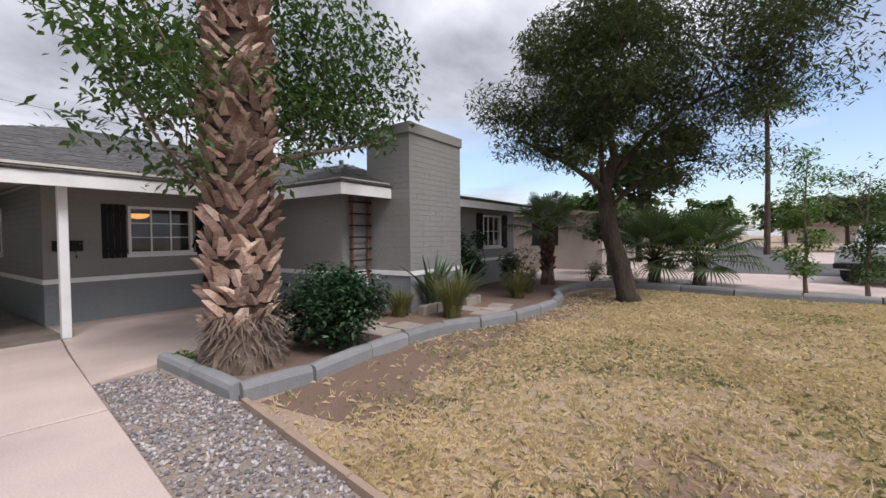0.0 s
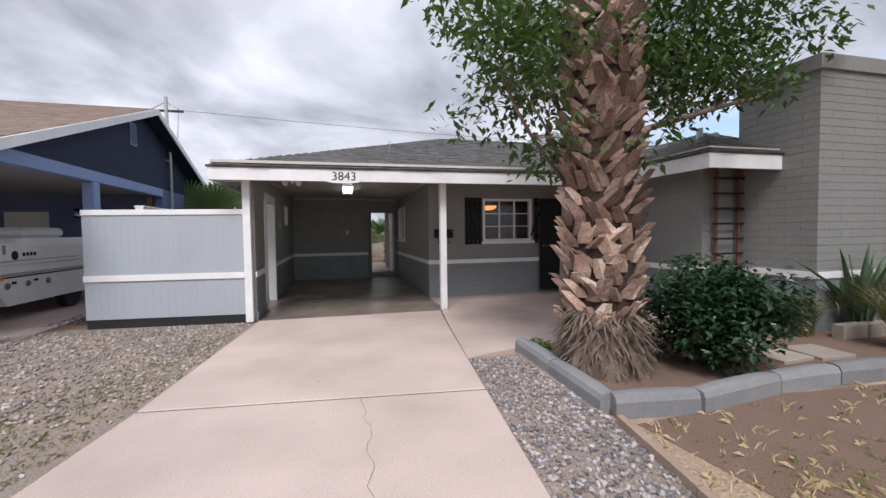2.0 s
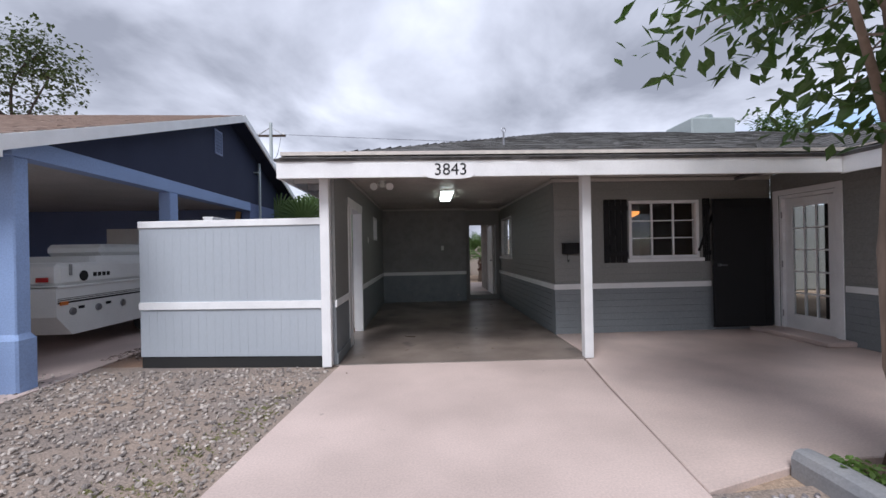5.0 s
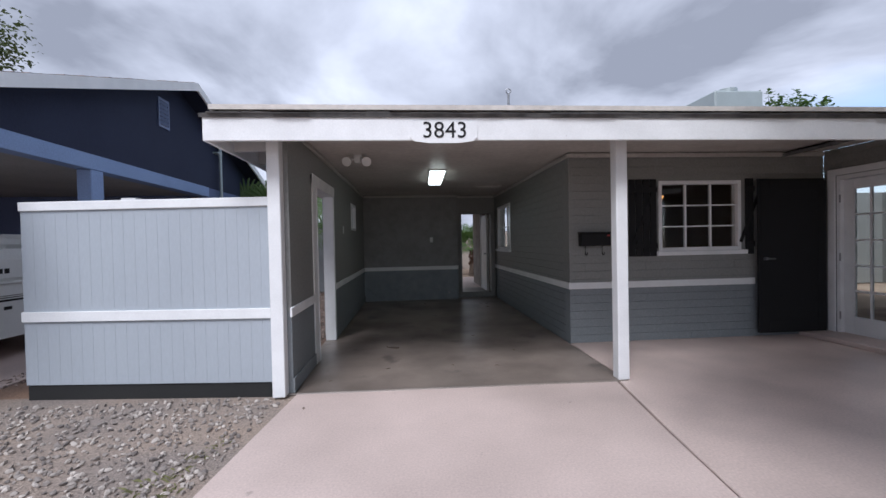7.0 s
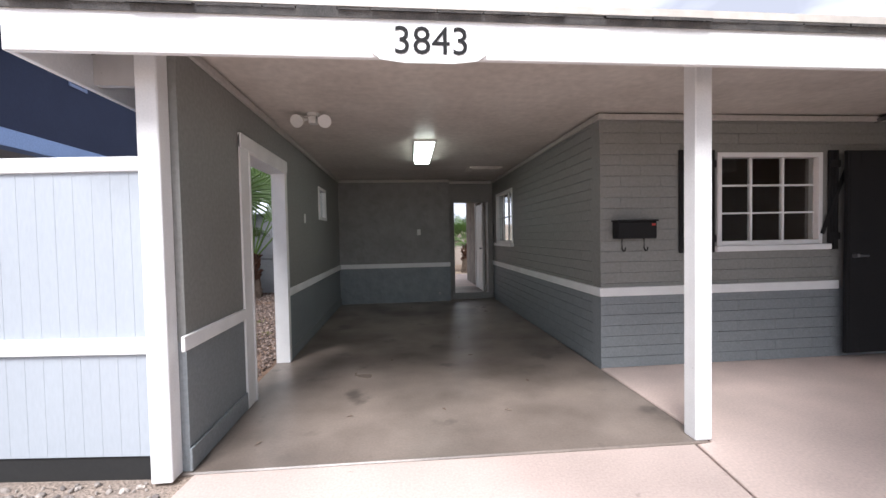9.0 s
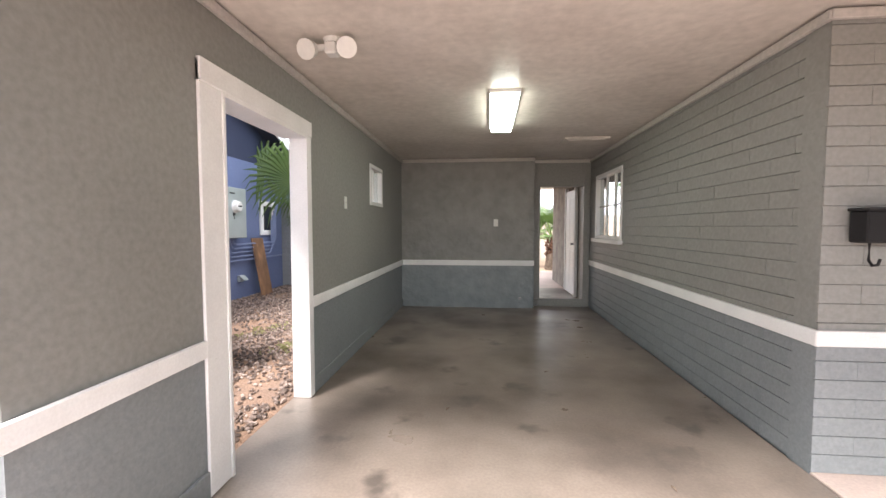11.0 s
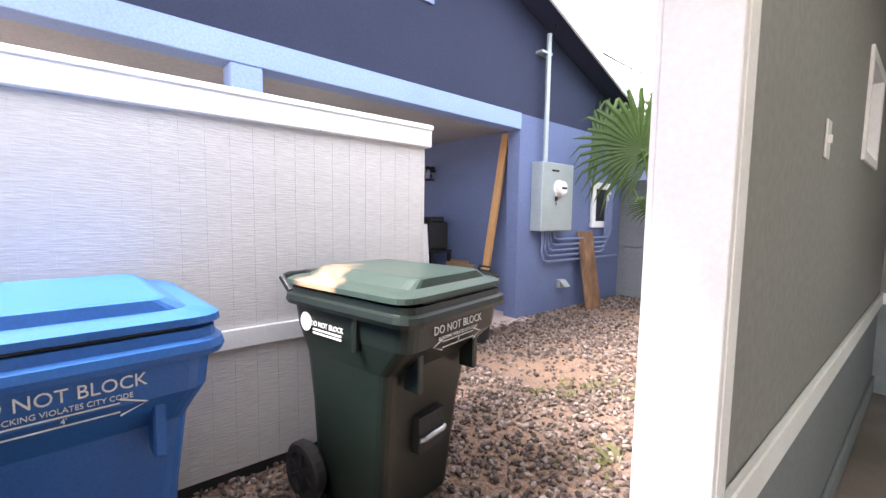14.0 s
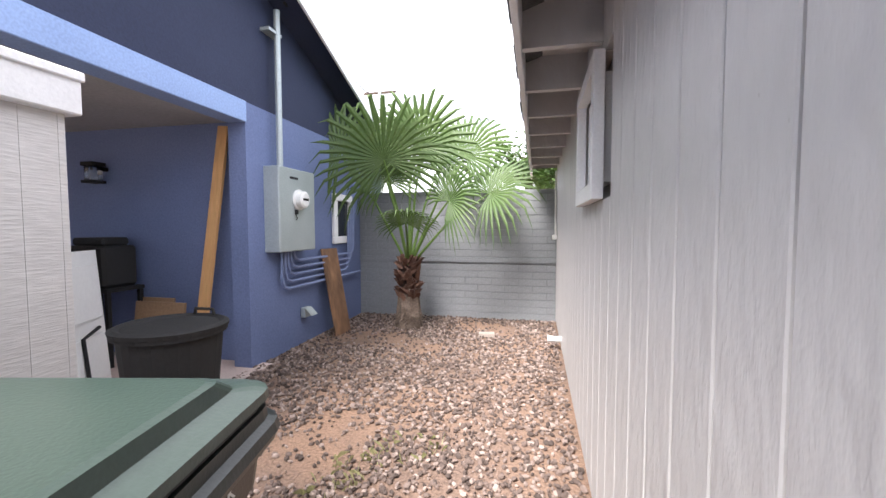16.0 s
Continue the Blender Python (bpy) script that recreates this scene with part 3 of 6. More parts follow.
def block_wall(name, axis, at, out, a0, a1, z1, label, holes=(), parts=False, thick=0.16, seed=1, back=None):
    """A wall along one axis at one face; out is the way that the face looks. Courses of painted blocks stand proud of the core."""
    f = at - out * 0.012
    t0, t1 = sorted((f, f - out * thick))
    core = Build()

    def put(B, p0, p1, q0, q1, z0, zz, mi, bev=0.0):
        if axis == "x":
            B.box(p0, p1, q0, q1, z0, zz, mi, b=bev)
        else:
            B.box(q0, q1, p0, p1, z0, zz, mi, b=bev)

    cuts = sorted({a0, a1, *[h[0] for h in holes], *[h[1] for h in holes]})
    for c0, c1 in zip(cuts, cuts[1:]):
        hh = [h for h in holes if h[0] <= c0 and h[1] >= c1]
        zs = [(-0.02, z1)] if not hh else [(-0.02, hh[0][2]), (hh[0][3], z1)]
        for z0, zz in zs:
            if zz - z0 < 0.01:
                continue
            if z0 < BAND < zz:
                put(core, c0, c1, t0, t1, z0, BAND, 1); put(core, c0, c1, t0, t1, BAND, zz, 0)
            else:
                put(core, c0, c1, t0, t1, z0, zz, 0 if z0 >= BAND else 1)
    wall = structure(core.done(name, [M_UP, M_LOW]), label)
    rng = random.Random(seed)
    rest = Build()
    shared = {}
    z, k = 0.0, 0
    while z < z1 - 0.03:
        zt = min(z + COURSE, z1)
        p = a0 - (0.2 if k % 2 else 0.0)
        while p < a1 - 0.01:
            q = min(p + 0.405, a1)
            s = max(p, a0)
            segs = [(s, q)]
            for h in holes:
                if zt > h[2] + 0.02 and z < h[3] - 0.02:
                    segs = [(u, v) for (u0, v0) in segs for (u, v) in ((u0, min(v0, h[0])), (max(u0, h[1]), v0)) if v - u > 0.02]
            for u, v in segs:
                j = rng.uniform(-0.002, 0.002)
                y0, y1 = sorted((f + out * 0.0005, f + out * (0.011 + j)))
                mi = 1 if (z + zt) / 2 < BAND else 0
                if parts:
                    key = (round(v - u, 3), round(zt - z, 3), mi)
                    if key not in shared:
                        B = Build()
                        L, H = v - u, zt - z
                        put(B, -L / 2, L / 2, -0.0055, 0.0055, -H / 2 + 0.002, H / 2 - 0.002, 0, 0.0016)
                        shared[key] = B.mesh("block", M_LOW if mi else M_UP)
                    o = new("block", shared[key])
                    o.parent = wall
                    c = (u + v) / 2
                    o.location = (c, (y0 + y1) / 2, (z + zt) / 2) if axis == "x" else ((y0 + y1) / 2, c, (z + zt) / 2)
                else:
                    put(rest, u, v, y0, y1, z + 0.002, zt - 0.002, mi, 0.0016)
            p += 0.405
        z = zt
        k += 1
    if rest.v:
        tagged(rest.done("blocks", [M_UP, M_LOW], wall), kind="stuff")
    return wall


WINR = (11.9, 13.1, 1.15, 2.10)
WINF = (2.89, 4.02, 1.15, 2.06)
block_wall("wall_east", "y", 1.70, -1, 8.80, 13.45, 2.43, "grey painted block wall of the carport", [WINR], parts=True)
block_wall("wall_front", "x", 8.79, -1, 1.70, 5.2, 2.43, "grey painted block wall behind the patio", [WINF], seed=2)
block_wall("wall_wing_west", "y", 5.20, -1, 5.52, 8.79, 2.43, "grey painted block wall of the wing", [(7.72, 8.62, 0.0, 2.08)], seed=3)
block_wall("wall_wing_south", "x", 5.50, -1, 5.20, 12.7, 2.43, "grey painted block wall of the street facade", [(10.6, 11.75, 1.1, 2.06)], seed=4)
structure(Build().box(12.54, 12.7, 5.5, 14.0, -0.02, 2.43).box(5.2, 12.7, 14.0, 14.2, -0.02, 2.43).done("wall_rear", M_UP), "plain grey closing walls of the house")


def band(b, axis, at, out, p0, p1, z=BAND, h=0.085, d=0.022):
    q0, q1 = sorted((at + out * 0.001, at + out * d))
    if axis == "x":
        b.box(p0, p1, q0, q1, z - h / 2, z + h / 2, b=0.004)
    else:
        b.box(q0, q1, p0, p1, z - h / 2, z + h / 2, b=0.004)


b = Build()
band(b, "y", 1.70, -1, 8.765, 13.42)
band(b, "x", 8.79, -1, 1.677, 4.2)
band(b, "x", 5.50, -1, 5.177, 5.84); band(b, "y", 5.20, -1, 5.478, 7.62); band(b, "x", 5.50, -1, 7.65, 12.7)
band(b, "y", -1.39, 1, 7.4, D0 - 0.165); band(b, "y", -1.39, 1, D1 + 0.055, 13.178)
band(b, "x", 13.2, -1, -1.389, 0.77)
structure(b.done("trim", M_WHITE), "white wooden band along the walls")
b = Build()
for axis, at, out, p0, p1 in (("y", 1.70, -1, 8.77, 13.42), ("x", 8.79, -1, 1.68, 5.19), ("y", -1.39, 1, 7.36, 13.19), ("x", 13.2, -1, -1.37, 0.77), ("x", 13.45, -1, 0.79, 1.68)):
    band(b, axis, at, out, p0, p1, z=2.39, h=0.05, d=0.03)
structure(b.done("ceiling_trim", mat("dull_trim_paint", (0.50, 0.47, 0.44), 0.6)), "thin pale moulding under the ceiling")
b = Build()
band(b, "y", -1.39, 1, 7.44, D0 - 0.165, z=0.07, h=0.13, d=0.018); band(b, "y", -1.39, 1, D1 + 0.055, 13.19, z=0.07, h=0.13, d=0.018)
structure(b.done("baseboard", M_LOW), "slate painted baseboard")

# ceiling and roof
structure(Build().box(-1.90, 5.2, 7.115, 13.62, 2.43, 2.47).done("ceiling", M_CEIL), "dull cream painted carport ceiling")
structure(Build().box(0.95, 1.5, 11.75, 12.15, 2.405, 2.43, b=0.004).box(1.0, 1.45, 11.8, 12.1, 2.398, 2.406).done("ceiling_hatch", M_CEIL), "painted attic hatch in the ceiling")
EX0, EY0, EZ = -1.935, 7.085, 2.37
b = Build()
b.box(EX0, 4.61, EY0, EY0 + 0.03, 2.17, EZ, b=0.004)
b.box(EX0, EX0 + 0.03, EY0 + 0.03, 16.3, 2.17, EZ, b=0.004)
b.box(4.61, 4.64, 4.865, EY0 + 0.03, 2.16, EZ, b=0.004); b.box(4.61, 5.85, 4.835, 4.865, 2.16, EZ, b=0.004)
b.box(7.65, 13.2, 4.97, 5.0, 2.17, EZ, b=0.004); b.box(13.17, 13.2, 5.0, 14, 2.17, EZ, b=0.004)
fascia = structure(b.done("fascia", M_WHITE), "white painted fascia board")
structure(Build().box(4.64, 5.85, 4.865, 5.5, 2.43, 2.45).box(4.64, 5.2, 5.5, 7.12, 2.43, 2.45).box(7.6, 13.17, 5.0, 5.5, 2.43, 2.45).done("soffit", M_CEIL), "painted soffit")
SL = math.tan(radians(18.6))


def roof_plane(name, pts, label, exposure=0.14, wide=0.30, material=M_SHIN, seed=1):
    """A roof slope of three or four corners, the first two along the eave, with courses of shingle tabs."""
    P = [Vector(p) for p in pts]
    ux = (P[1] - P[0]).normalized()
    nrm = ux.cross(P[-1] - P[0]).normalized()
    uy = nrm.cross(ux)
    flat = [((p - P[0]).dot(ux), (p - P[0]).dot(uy)) for p in P]
    deck = Build()
    lo = [p - nrm * 0.03 for p in P]
    hi = [p + nrm * 0.002 for p in P]
    deck.loft([lo, hi])
    ob = structure(deck.done(name, material), label)
    rng = random.Random(seed)
    B = Build()
    top = max(q[1] for q in flat)
    v, r = 0.0, 0
    while v < top:
        xs = []
        vm = min(v + exposure / 2, top - 0.001)
        for i in range(len(flat)):
            (x1, y1), (x2, y2) = flat[i - 1], flat[i]
            if (y1 > vm) != (y2 > vm):
                xs.append(x1 + (x2 - x1) * (vm - y1) / (y2 - y1))
        if len(xs) >= 2:
            a, e = min(xs), max(xs)
            u = a - rng.uniform(0, wide)
            while u < e:
                w = wide * rng.uniform(0.5, 1.1)
                u0, u1 = max(u, a), min(u + w - 0.006, e)
                if u1 - u0 > 0.02:
                    t = rng.uniform(0.006, 0.016)
                    o = rng.uniform(-0.012, 0.012)
                    c = [(u0, v + o - 0.01, t), (u1, v + o - 0.01, t), (u1, min(top, v + exposure + 0.01), 0.003), (u0, min(top, v + exposure + 0.01), 0.003), (u0, v + o - 0.01, 0.0), (u1, v + o - 0.01, 0.0)]
                    B.add([P[0] + ux * q[0] + uy * q[1] + nrm * (q[2] + 0.002) for q in c], [(0, 1, 2, 3), (4, 5, 1, 0)])
                u += w
        v += exposure
        r += 1
    tagged(B.done("shingles", material, ob), kind="stuff")
    return ob


RZ, AX, AY = EZ + 0.02 + 4.68 * SL, EX0 + 4.68, EY0 + 4.68
E0 = EZ + 0.012
roof_plane("roof_front", [(EX0 - 0.02, EY0 - 0.02, E0), (11.5, EY0 - 0.02, E0), (AX + 5, AY, RZ), (AX, AY, RZ)], "dark grey asphalt shingle roof")
roof_plane("roof_west", [(EX0 - 0.02, 16.43, E0), (EX0 - 0.02, EY0 - 0.02, E0), (AX, AY, RZ)], "dark grey asphalt shingle roof", seed=2)
roof_plane("roof_back", [(11.5, 16.43, E0), (EX0 - 0.02, 16.43, E0), (AX, AY, RZ), (AX + 5, AY, RZ)], "dark grey asphalt shingle roof", exposure=0.6, wide=1.5, seed=3)
wz = 2.98
roof_plane("roof_wing_west", [(4.59, 9.6, E0), (4.59, 4.815, E0), (5.95, 6.175, wz), (5.95, 9.6, wz)], "dark grey asphalt shingle roof", seed=4)
roof_plane("roof_wing_south", [(4.59, 4.815, E0), (7.31, 4.815, E0), (5.95, 6.175, wz)], "dark grey asphalt shingle roof", seed=5)
roof_plane("roof_east", [(7.3, 4.95, E0), (13.22, 4.95, E0), (13.22, 9.0, E0 + 0.75), (7.3, 9.0, E0 + 0.75)], "dark grey asphalt shingle roof", seed=6)

# chimney of painted block, with a lipped cap
b = Build()
rngc = random.Random(9)
z, k = 0.0, 0
b.box(5.867, 7.593, 4.397, 5.49, -0.02, 3.42)
while z < 3.40:
    mi = 1 if z + 0.05 < BAND else 0
    for f_axis in (0, 1):
        p0, p1 = (5.855, 7.605) if f_axis == 0 else (4.385, 5.49)
        p = p0 - (0.2 if k % 2 else 0)
        while p < p1 - 0.01:
            s, q = max(p, p0), min(p + 0.405, p1)
            if f_axis == 0:
                b.box(s + 0.001, q - 0.001, 4.385 + rngc.uniform(0, 0.002), 4.3965, z + 0.002, z + 0.1, mi, b=0.0016)
            else:
                b.box(5.855 + rngc.uniform(0, 0.002), 5.8665, s + 0.001, q - 0.001, z + 0.002, z + 0.1, mi, b=0.0016)
            p += 0.405
    z += COURSE
    k += 1
b.box(5.82, 7.64, 4.35, 5.50, 3.36, 3.56, 0, b=0.01)
b.box(5.83, 7.63, 4.365, 4.384, BAND - 0.043, BAND + 0.043, 2); b.box(5.833, 5.8545, 4.365, 5.47, BAND - 0.043, BAND + 0.043, 2)
chim = tagged(b.done("chimney", [M_UP, M_LOW, M_WHITE]), "wide grey painted block chimney with a white band", "chimney")


# posts of the carport
def carport_post(x, y):
    o = Build().box(-0.055, 0.055, -0.055, 0.055, 0.0, 2.35, b=0.006).box(-0.075, 0.075, -0.075, 0.075, 2.34, 2.43, b=0.004).done("carport_post", M_WHITE)
    o.location = (x, y, 0)
    return tagged(o, "white painted square wooden carport post on concrete", "post", "carport posts")


carport_post(1.66, 7.44)
carport_post(-1.46, 7.43).location = (-1.485, 7.40, 0)


# house number on the fascia
pl = Build()
pts = [(-0.28, 0.0), (-0.24, -0.03), (-0.12, -0.045), (0.12, -0.045), (0.24, -0.03), (0.28, 0.0), (0.28, 0.13), (-0.28, 0.13)]
pl.prism(pts, 0, 0.012, m=Matrix.Translation((-0.02, EY0 - 0.001, 2.19)) @ pose(0, 0, 0, 90, 0, 0))
plaque = tagged(pl.done("house_number_plaque", M_WHITE), "white plaque with black house number on the fascia", "sign")
words("number", "3843", 0.19, pose(-0.01, EY0 - 0.015, 2.245, 90, 0, 0), M_BLACK, plaque)


# ---- windows and doors ----
def grid_window(name, axis, at, out, p0, p1, z0, z1, cols, rows, label, sill=True, depth=0.10, bars=M_WHITE):
    """A framed window with glazing bars set in a wall opening."""
    b, gl = Build(), Build()

    def put(B, a0, a1, d0, d1, c0, c1, bev=0.003):
        q0, q1 = sorted((at - out * d0, at - out * d1))
        if axis == "x":
            B.box(a0, a1, q0, q1, c0, c1, b=bev)
        else:
            B.box(q0, q1, a0, a1, c0, c1, b=bev)

    f = 0.045
    put(b, p0, p0 + f, -0.012, depth, z0, z1); put(b, p1 - f, p1, -0.012, depth, z0, z1)
    put(b, p0 + f, p1 - f, -0.012, depth, z1 - f, z1); put(b, p0 + f, p1 - f, -0.012, depth, z0, z0 + f)
    for i in range(1, cols):
        c = p0 + f + (p1 - p0 - 2 * f) * i / cols
        put(b, c - 0.012, c + 0.012, 0.03, 0.07, z0 + f, z1 - f)
    for i in range(1, rows):
        c = z0 + f + (z1 - z0 - 2 * f) * i / rows
        put(b, p0 + f, p1 - f, 0.033, 0.067, c - 0.009, c + 0.009)
    if sill:
        put(b, p0 - 0.04, p1 + 0.05, -0.06, 0.05, z0 - 0.055, z0 - 0.001)
    ob = structure(b.done(name, bars), label)
    put(gl, p0 + f + 0.001, p1 - f - 0.001, 0.048, 0.052, z0 + f + 0.001, z1 - f - 0.001, 0)
    go = gl.done("pane", M_GLASS, ob)
    go.visible_shadow = False
    return ob


grid_window("window_1", "x", 8.79, -1, WINF[0], WINF[1], WINF[2], WINF[3], 3, 3, "white framed nine-pane window")
grid_window("window_2", "y", 1.70, -1, WINR[0], WINR[1], WINR[2], WINR[3], 3, 2, "white framed window into the house")
grid_window("window_3", "x", 5.50, -1, 10.6, 11.75, 1.1, 2.06, 3, 2, "white framed window of the street facade")
grid_window("window_4", "y", -1.39, 1, 11.26, 11.86, 1.58, 2.07, 2, 1, "small white framed window", sill=False, depth=0.15)
b = Build()
for a0, a1, c0, c1 in ((11.18, 11.26, 1.50, 2.14), (11.86, 11.94, 1.50, 2.14), (11.26, 11.86, 1.50, 1.58), (11.26, 11.86, 2.07, 2.14)):
    b.box(-1.60, -1.551, a0, a1, c0, c1, b=0.003)
structure(b.done("window_casing", M_WHITE), "grey white casing round the small window")


def shutter(x0, x1, y, z0, z1):
    b = Build()
    n = 4
    w = (x1 - x0) / n
    for i in range(n):
        b.box(x0 + i * w + 0.006, x0 + (i + 1) * w - 0.006, y - 0.02, y, z0, z1, b=0.003)
    b.box(x0, x1, y - 0.034, y - 0.02, z0 + 0.1, z0 + 0.17, b=0.002); b.box(x0, x1, y - 0.034, y - 0.02, z1 - 0.17, z1 - 0.1, b=0.002)
    b.box(-0.02, 0.02, y - 0.032, y - 0.021, -0.36, 0.36, m=Matrix.Translation(((x0 + x1) / 2, 0, (z0 + z1) / 2)) @ pose(0, 0, 0, 0, 22, 0), b=0.002)
    return tagged(b.done("shutter", M_BLACK), "black wooden board shutter on the wall", "shutter", "window shutters")


shutter(2.48, 2.86, 8.787, 1.09, 2.08)
shutter(4.07, 4.19, 8.787, 1.09, 2.08)
shutter(11.8, 12.15, 5.487, 1.05, 2.1)
shutter(10.2, 10.55, 5.487, 1.05, 2.1)
# rooms behind the windows, their indoor darkness put into the wall colour
structure(Build().box(1.9, 5.0, 12.4, 12.5, 0, 2.43).box(5.0, 5.1, 8.96, 12.5, 0, 2.43).box(1.87, 5.2, 8.96, 12.4, -0.01, 0.03).box(1.87, 5.0, 8.97, 12.4, 2.39, 2.42).box(5.4, 12.5, 5.68, 8.0, 2.39, 2.42).box(5.4, 12.5, 8.0, 8.1, 0, 2.43).box(5.37, 12.5, 5.67, 8.0, -0.01, 0.03).done("room_walls", M_ROOM), "interior walls seen through the windows, coloured dark for unlit rooms")
pd = base("pendant_lamp", pose(3.43, 9.9, 0), "amber glass bowl pendant lamp, lit", "lamp")
pd.location = (3.43, 9.9, 1.97)
B = Build()
B.loft([[(r * math.cos(a * math.pi / 8), r * math.sin(a * math.pi / 8), z) for a in range(16)] for r, z in ((0.02, -0.1), (0.12, -0.085), (0.19, -0.04), (0.21, 0.0), (0.19, 0.005))])
B.done("shade", M_PEND, pd, True)
Build().tube([(0, 0, 0), (0, 0, 0.47)], [0.008, 0.008], 6).done("stem", M_BLACK, pd)

# open black security door against the front wall
dr = base("security_door", pose(5.12, 8.70, 0.06, 0, 0, 0), "black solid security door, swung open against the wall", "door")
B = Build()
B.box(-0.94, 0, -0.02, 0.02, 0, 2.0, b=0.004)
for x0, x1, z0, z1 in ((-0.92, -0.80, 0.02, 1.98), (-0.12, -0.02, 0.02, 1.98), (-0.80, -0.12, 0.02, 0.16), (-0.80, -0.12, 1.86, 1.98)):
    B.box(x0, x1, -0.026, -0.0205, z0, z1, b=0.002)
B.done("leaf", M_BLACK, dr)
Build().tube([(-0.87, -0.02, 0.97), (-0.87, -0.07, 0.97)], [0.025, 0.02], 10).tube([(-0.87, -0.065, 0.97), (-0.76, -0.065, 0.965)], [0.012, 0.009], 8).done("handle", M_STEEL, dr)

# french door in the wing wall
fd = base("french_door", pose(5.22, 8.17, 0.03), "white french door with small glass panes", "door")
B = Build()
B.box(-0.03, 0.12, -0.445, -0.40, 0, 2.045, b=0.003); B.box(-0.03, 0.12, 0.40, 0.445, 0, 2.045, b=0.003); B.box(-0.03, 0.12, -0.40, 0.40, 1.995, 2.045, b=0.003)
B.done("frame", M_WHITE, fd)
L = Build()
y0, y1 = -0.397, 0.397
L.box(0.02, 0.065, y0, y0 + 0.12, 0.01, 1.985, b=0.003); L.box(0.02, 0.065, y1 - 0.12, y1, 0.01, 1.985, b=0.003)
L.box(0.02, 0.065, y0 + 0.12, y1 - 0.12, 0.01, 0.25, b=0.003); L.box(0.02, 0.065, y0 + 0.12, y1 - 0.12, 1.86, 1.985, b=0.003)
for k in (1, 2):
    ym = y0 + 0.12 + (y1 - y0 - 0.24) * k / 3
    L.box(0.028, 0.058, ym - 0.011, ym + 0.011, 0.25, 1.86)
for i in range(1, 5):
    zz = 0.25 + 1.61 * i / 5
    L.box(0.03, 0.056, y0 + 0.12, y1 - 0.12, zz - 0.011, zz + 0.011)
L.done("leaf", M_WHITE, fd)
go = Build().box(0.041, 0.045, y0 + 0.121, y1 - 0.121, 0.251, 1.859).done("pane", M_GLASS, fd)
go.visible_shadow = False
for zz in (0.25, 1.0, 1.75):
    Build().tube([(-0.035, 0.398, zz - 0.05), (-0.035, 0.398, zz + 0.05)], [0.009, 0.009], 8).done("hinge", M_STEEL, fd)
structure(Build().box(5.165, 5.187, 8.62, 8.71, 0.0, 2.16, b=0.003).box(5.165, 5.187, 7.63, 7.72, 0.0, 2.16, b=0.003).box(5.165, 5.187, 7.72, 8.62, 2.08, 2.16, b=0.003).done("entry_casing", M_WHITE), "white casing round the french door")

# passage behind the back door
structure(Build().box(1.70, 1.9, 13.62, 17.0, 0, 2.43).done("wall_passage", mat("grey_old_brick", (0.25, 0.22, 0.19), 0.9, (0.16, 0.14, 0.12), big=5, fine=18, amount=1, bump=0.5)), "weathered block wall of the back passage")
structure(Build().box(-0.2, 3.0, 15.5, 19.0, -0.02, 0.0).done("passage_floor", M_PAD), "concrete floor of the back passage")
structure(Build().box(0.0, 1.9, 16.4, 17.6, 2.3, 2.42).done("passage_roof", M_WHITE), "white passage roof edge")
pdoor = base("passage_door", pose(1.68, 14.75, 0.02), "pale grey panelled door in the back passage", "door")
B = Build().box(-0.025, 0.018, -0.40, 0.40, 0.0, 2.0, b=0.004)
for z0, z1 in ((0.2, 0.85), (1.0, 1.85)):
    for y0, y1 in ((-0.32, -0.04), (0.04, 0.32)):
        B.box(-0.034, -0.0255, y0, y1, z0, z1, b=0.004)
B.box(-0.045, 0.015, -0.47, -0.402, 0, 2.07, b=0.003).box(-0.045, 0.015, 0.402, 0.47, 0, 2.07, b=0.003)
B.done("leaf", M_WPLAST, pdoor)
Build().tube([(-0.03, -0.34, 0.98), (-0.09, -0.34, 0.98)], [0.018, 0.026], 10).done("handle", M_STEEL, pdoor)


# ---- blue house next door ----
nb = base("neighbour_house", pose(0, 0, 0), "blue stucco house with navy gable and open carport", "house")
BX = -4.56
B = Build()
B.box(-4.75, BX, 12.76, 16.5, -0.05, 2.58, 0)
B.box(-10.5, -4.75, 12.93, 13.1, -0.05, 2.5, 0)
B.box(-10.7, -10.5, 6.7, 16.5, -0.05, 2.5, 0)
B.done("wall", M_BLUE, nb)
B = Build()
B.add([(BX, 6.87, 2.58), (BX, 16.43, 2.58), (BX, 11.65, 4.26), (-4.75, 6.87, 2.58), (-4.75, 16.43, 2.58), (-4.75, 11.65, 4.26)], [(0, 1, 2), (3, 5, 4), (0, 2, 5, 3), (1, 4, 5, 2), (0, 3, 4, 1)])
B.done("gable", M_NAVY, nb)
B = Build()
B.box(-4.75, BX + 0.012, 6.78, 12.77, 2.385, 2.585, b=0.006)
B.box(-10.5, -4.75, 6.78, 6.96, 2.385, 2.585, b=0.006)
B.done("beam", M_LBLUE, nb)
B = Build()
B.box(-4.74, BX + 0.006, 9.45, 9.68, -0.05, 2.385, b=0.01)
B.done("post", M_LBLUE, nb)
B = Build()
B.box(-4.73, -4.56, 6.80, 6.97, 0.55, 2.385, b=0.012)
B.loft([rounded(0.12, 0.12, 0.02, z, 1, -4.645, 6.885) for z in (-0.05, 0.52)] + [rounded(0.085, 0.085, 0.02, 0.58, 1, -4.645, 6.885)])
B.done("post", M_LBLUE, nb)
Build().box(-10.5, -4.75, 6.8, 12.93, 2.44, 2.48).done("carport_ceiling", mat("grey_soffit", (0.42, 0.41, 0.40), 0.8), nb)
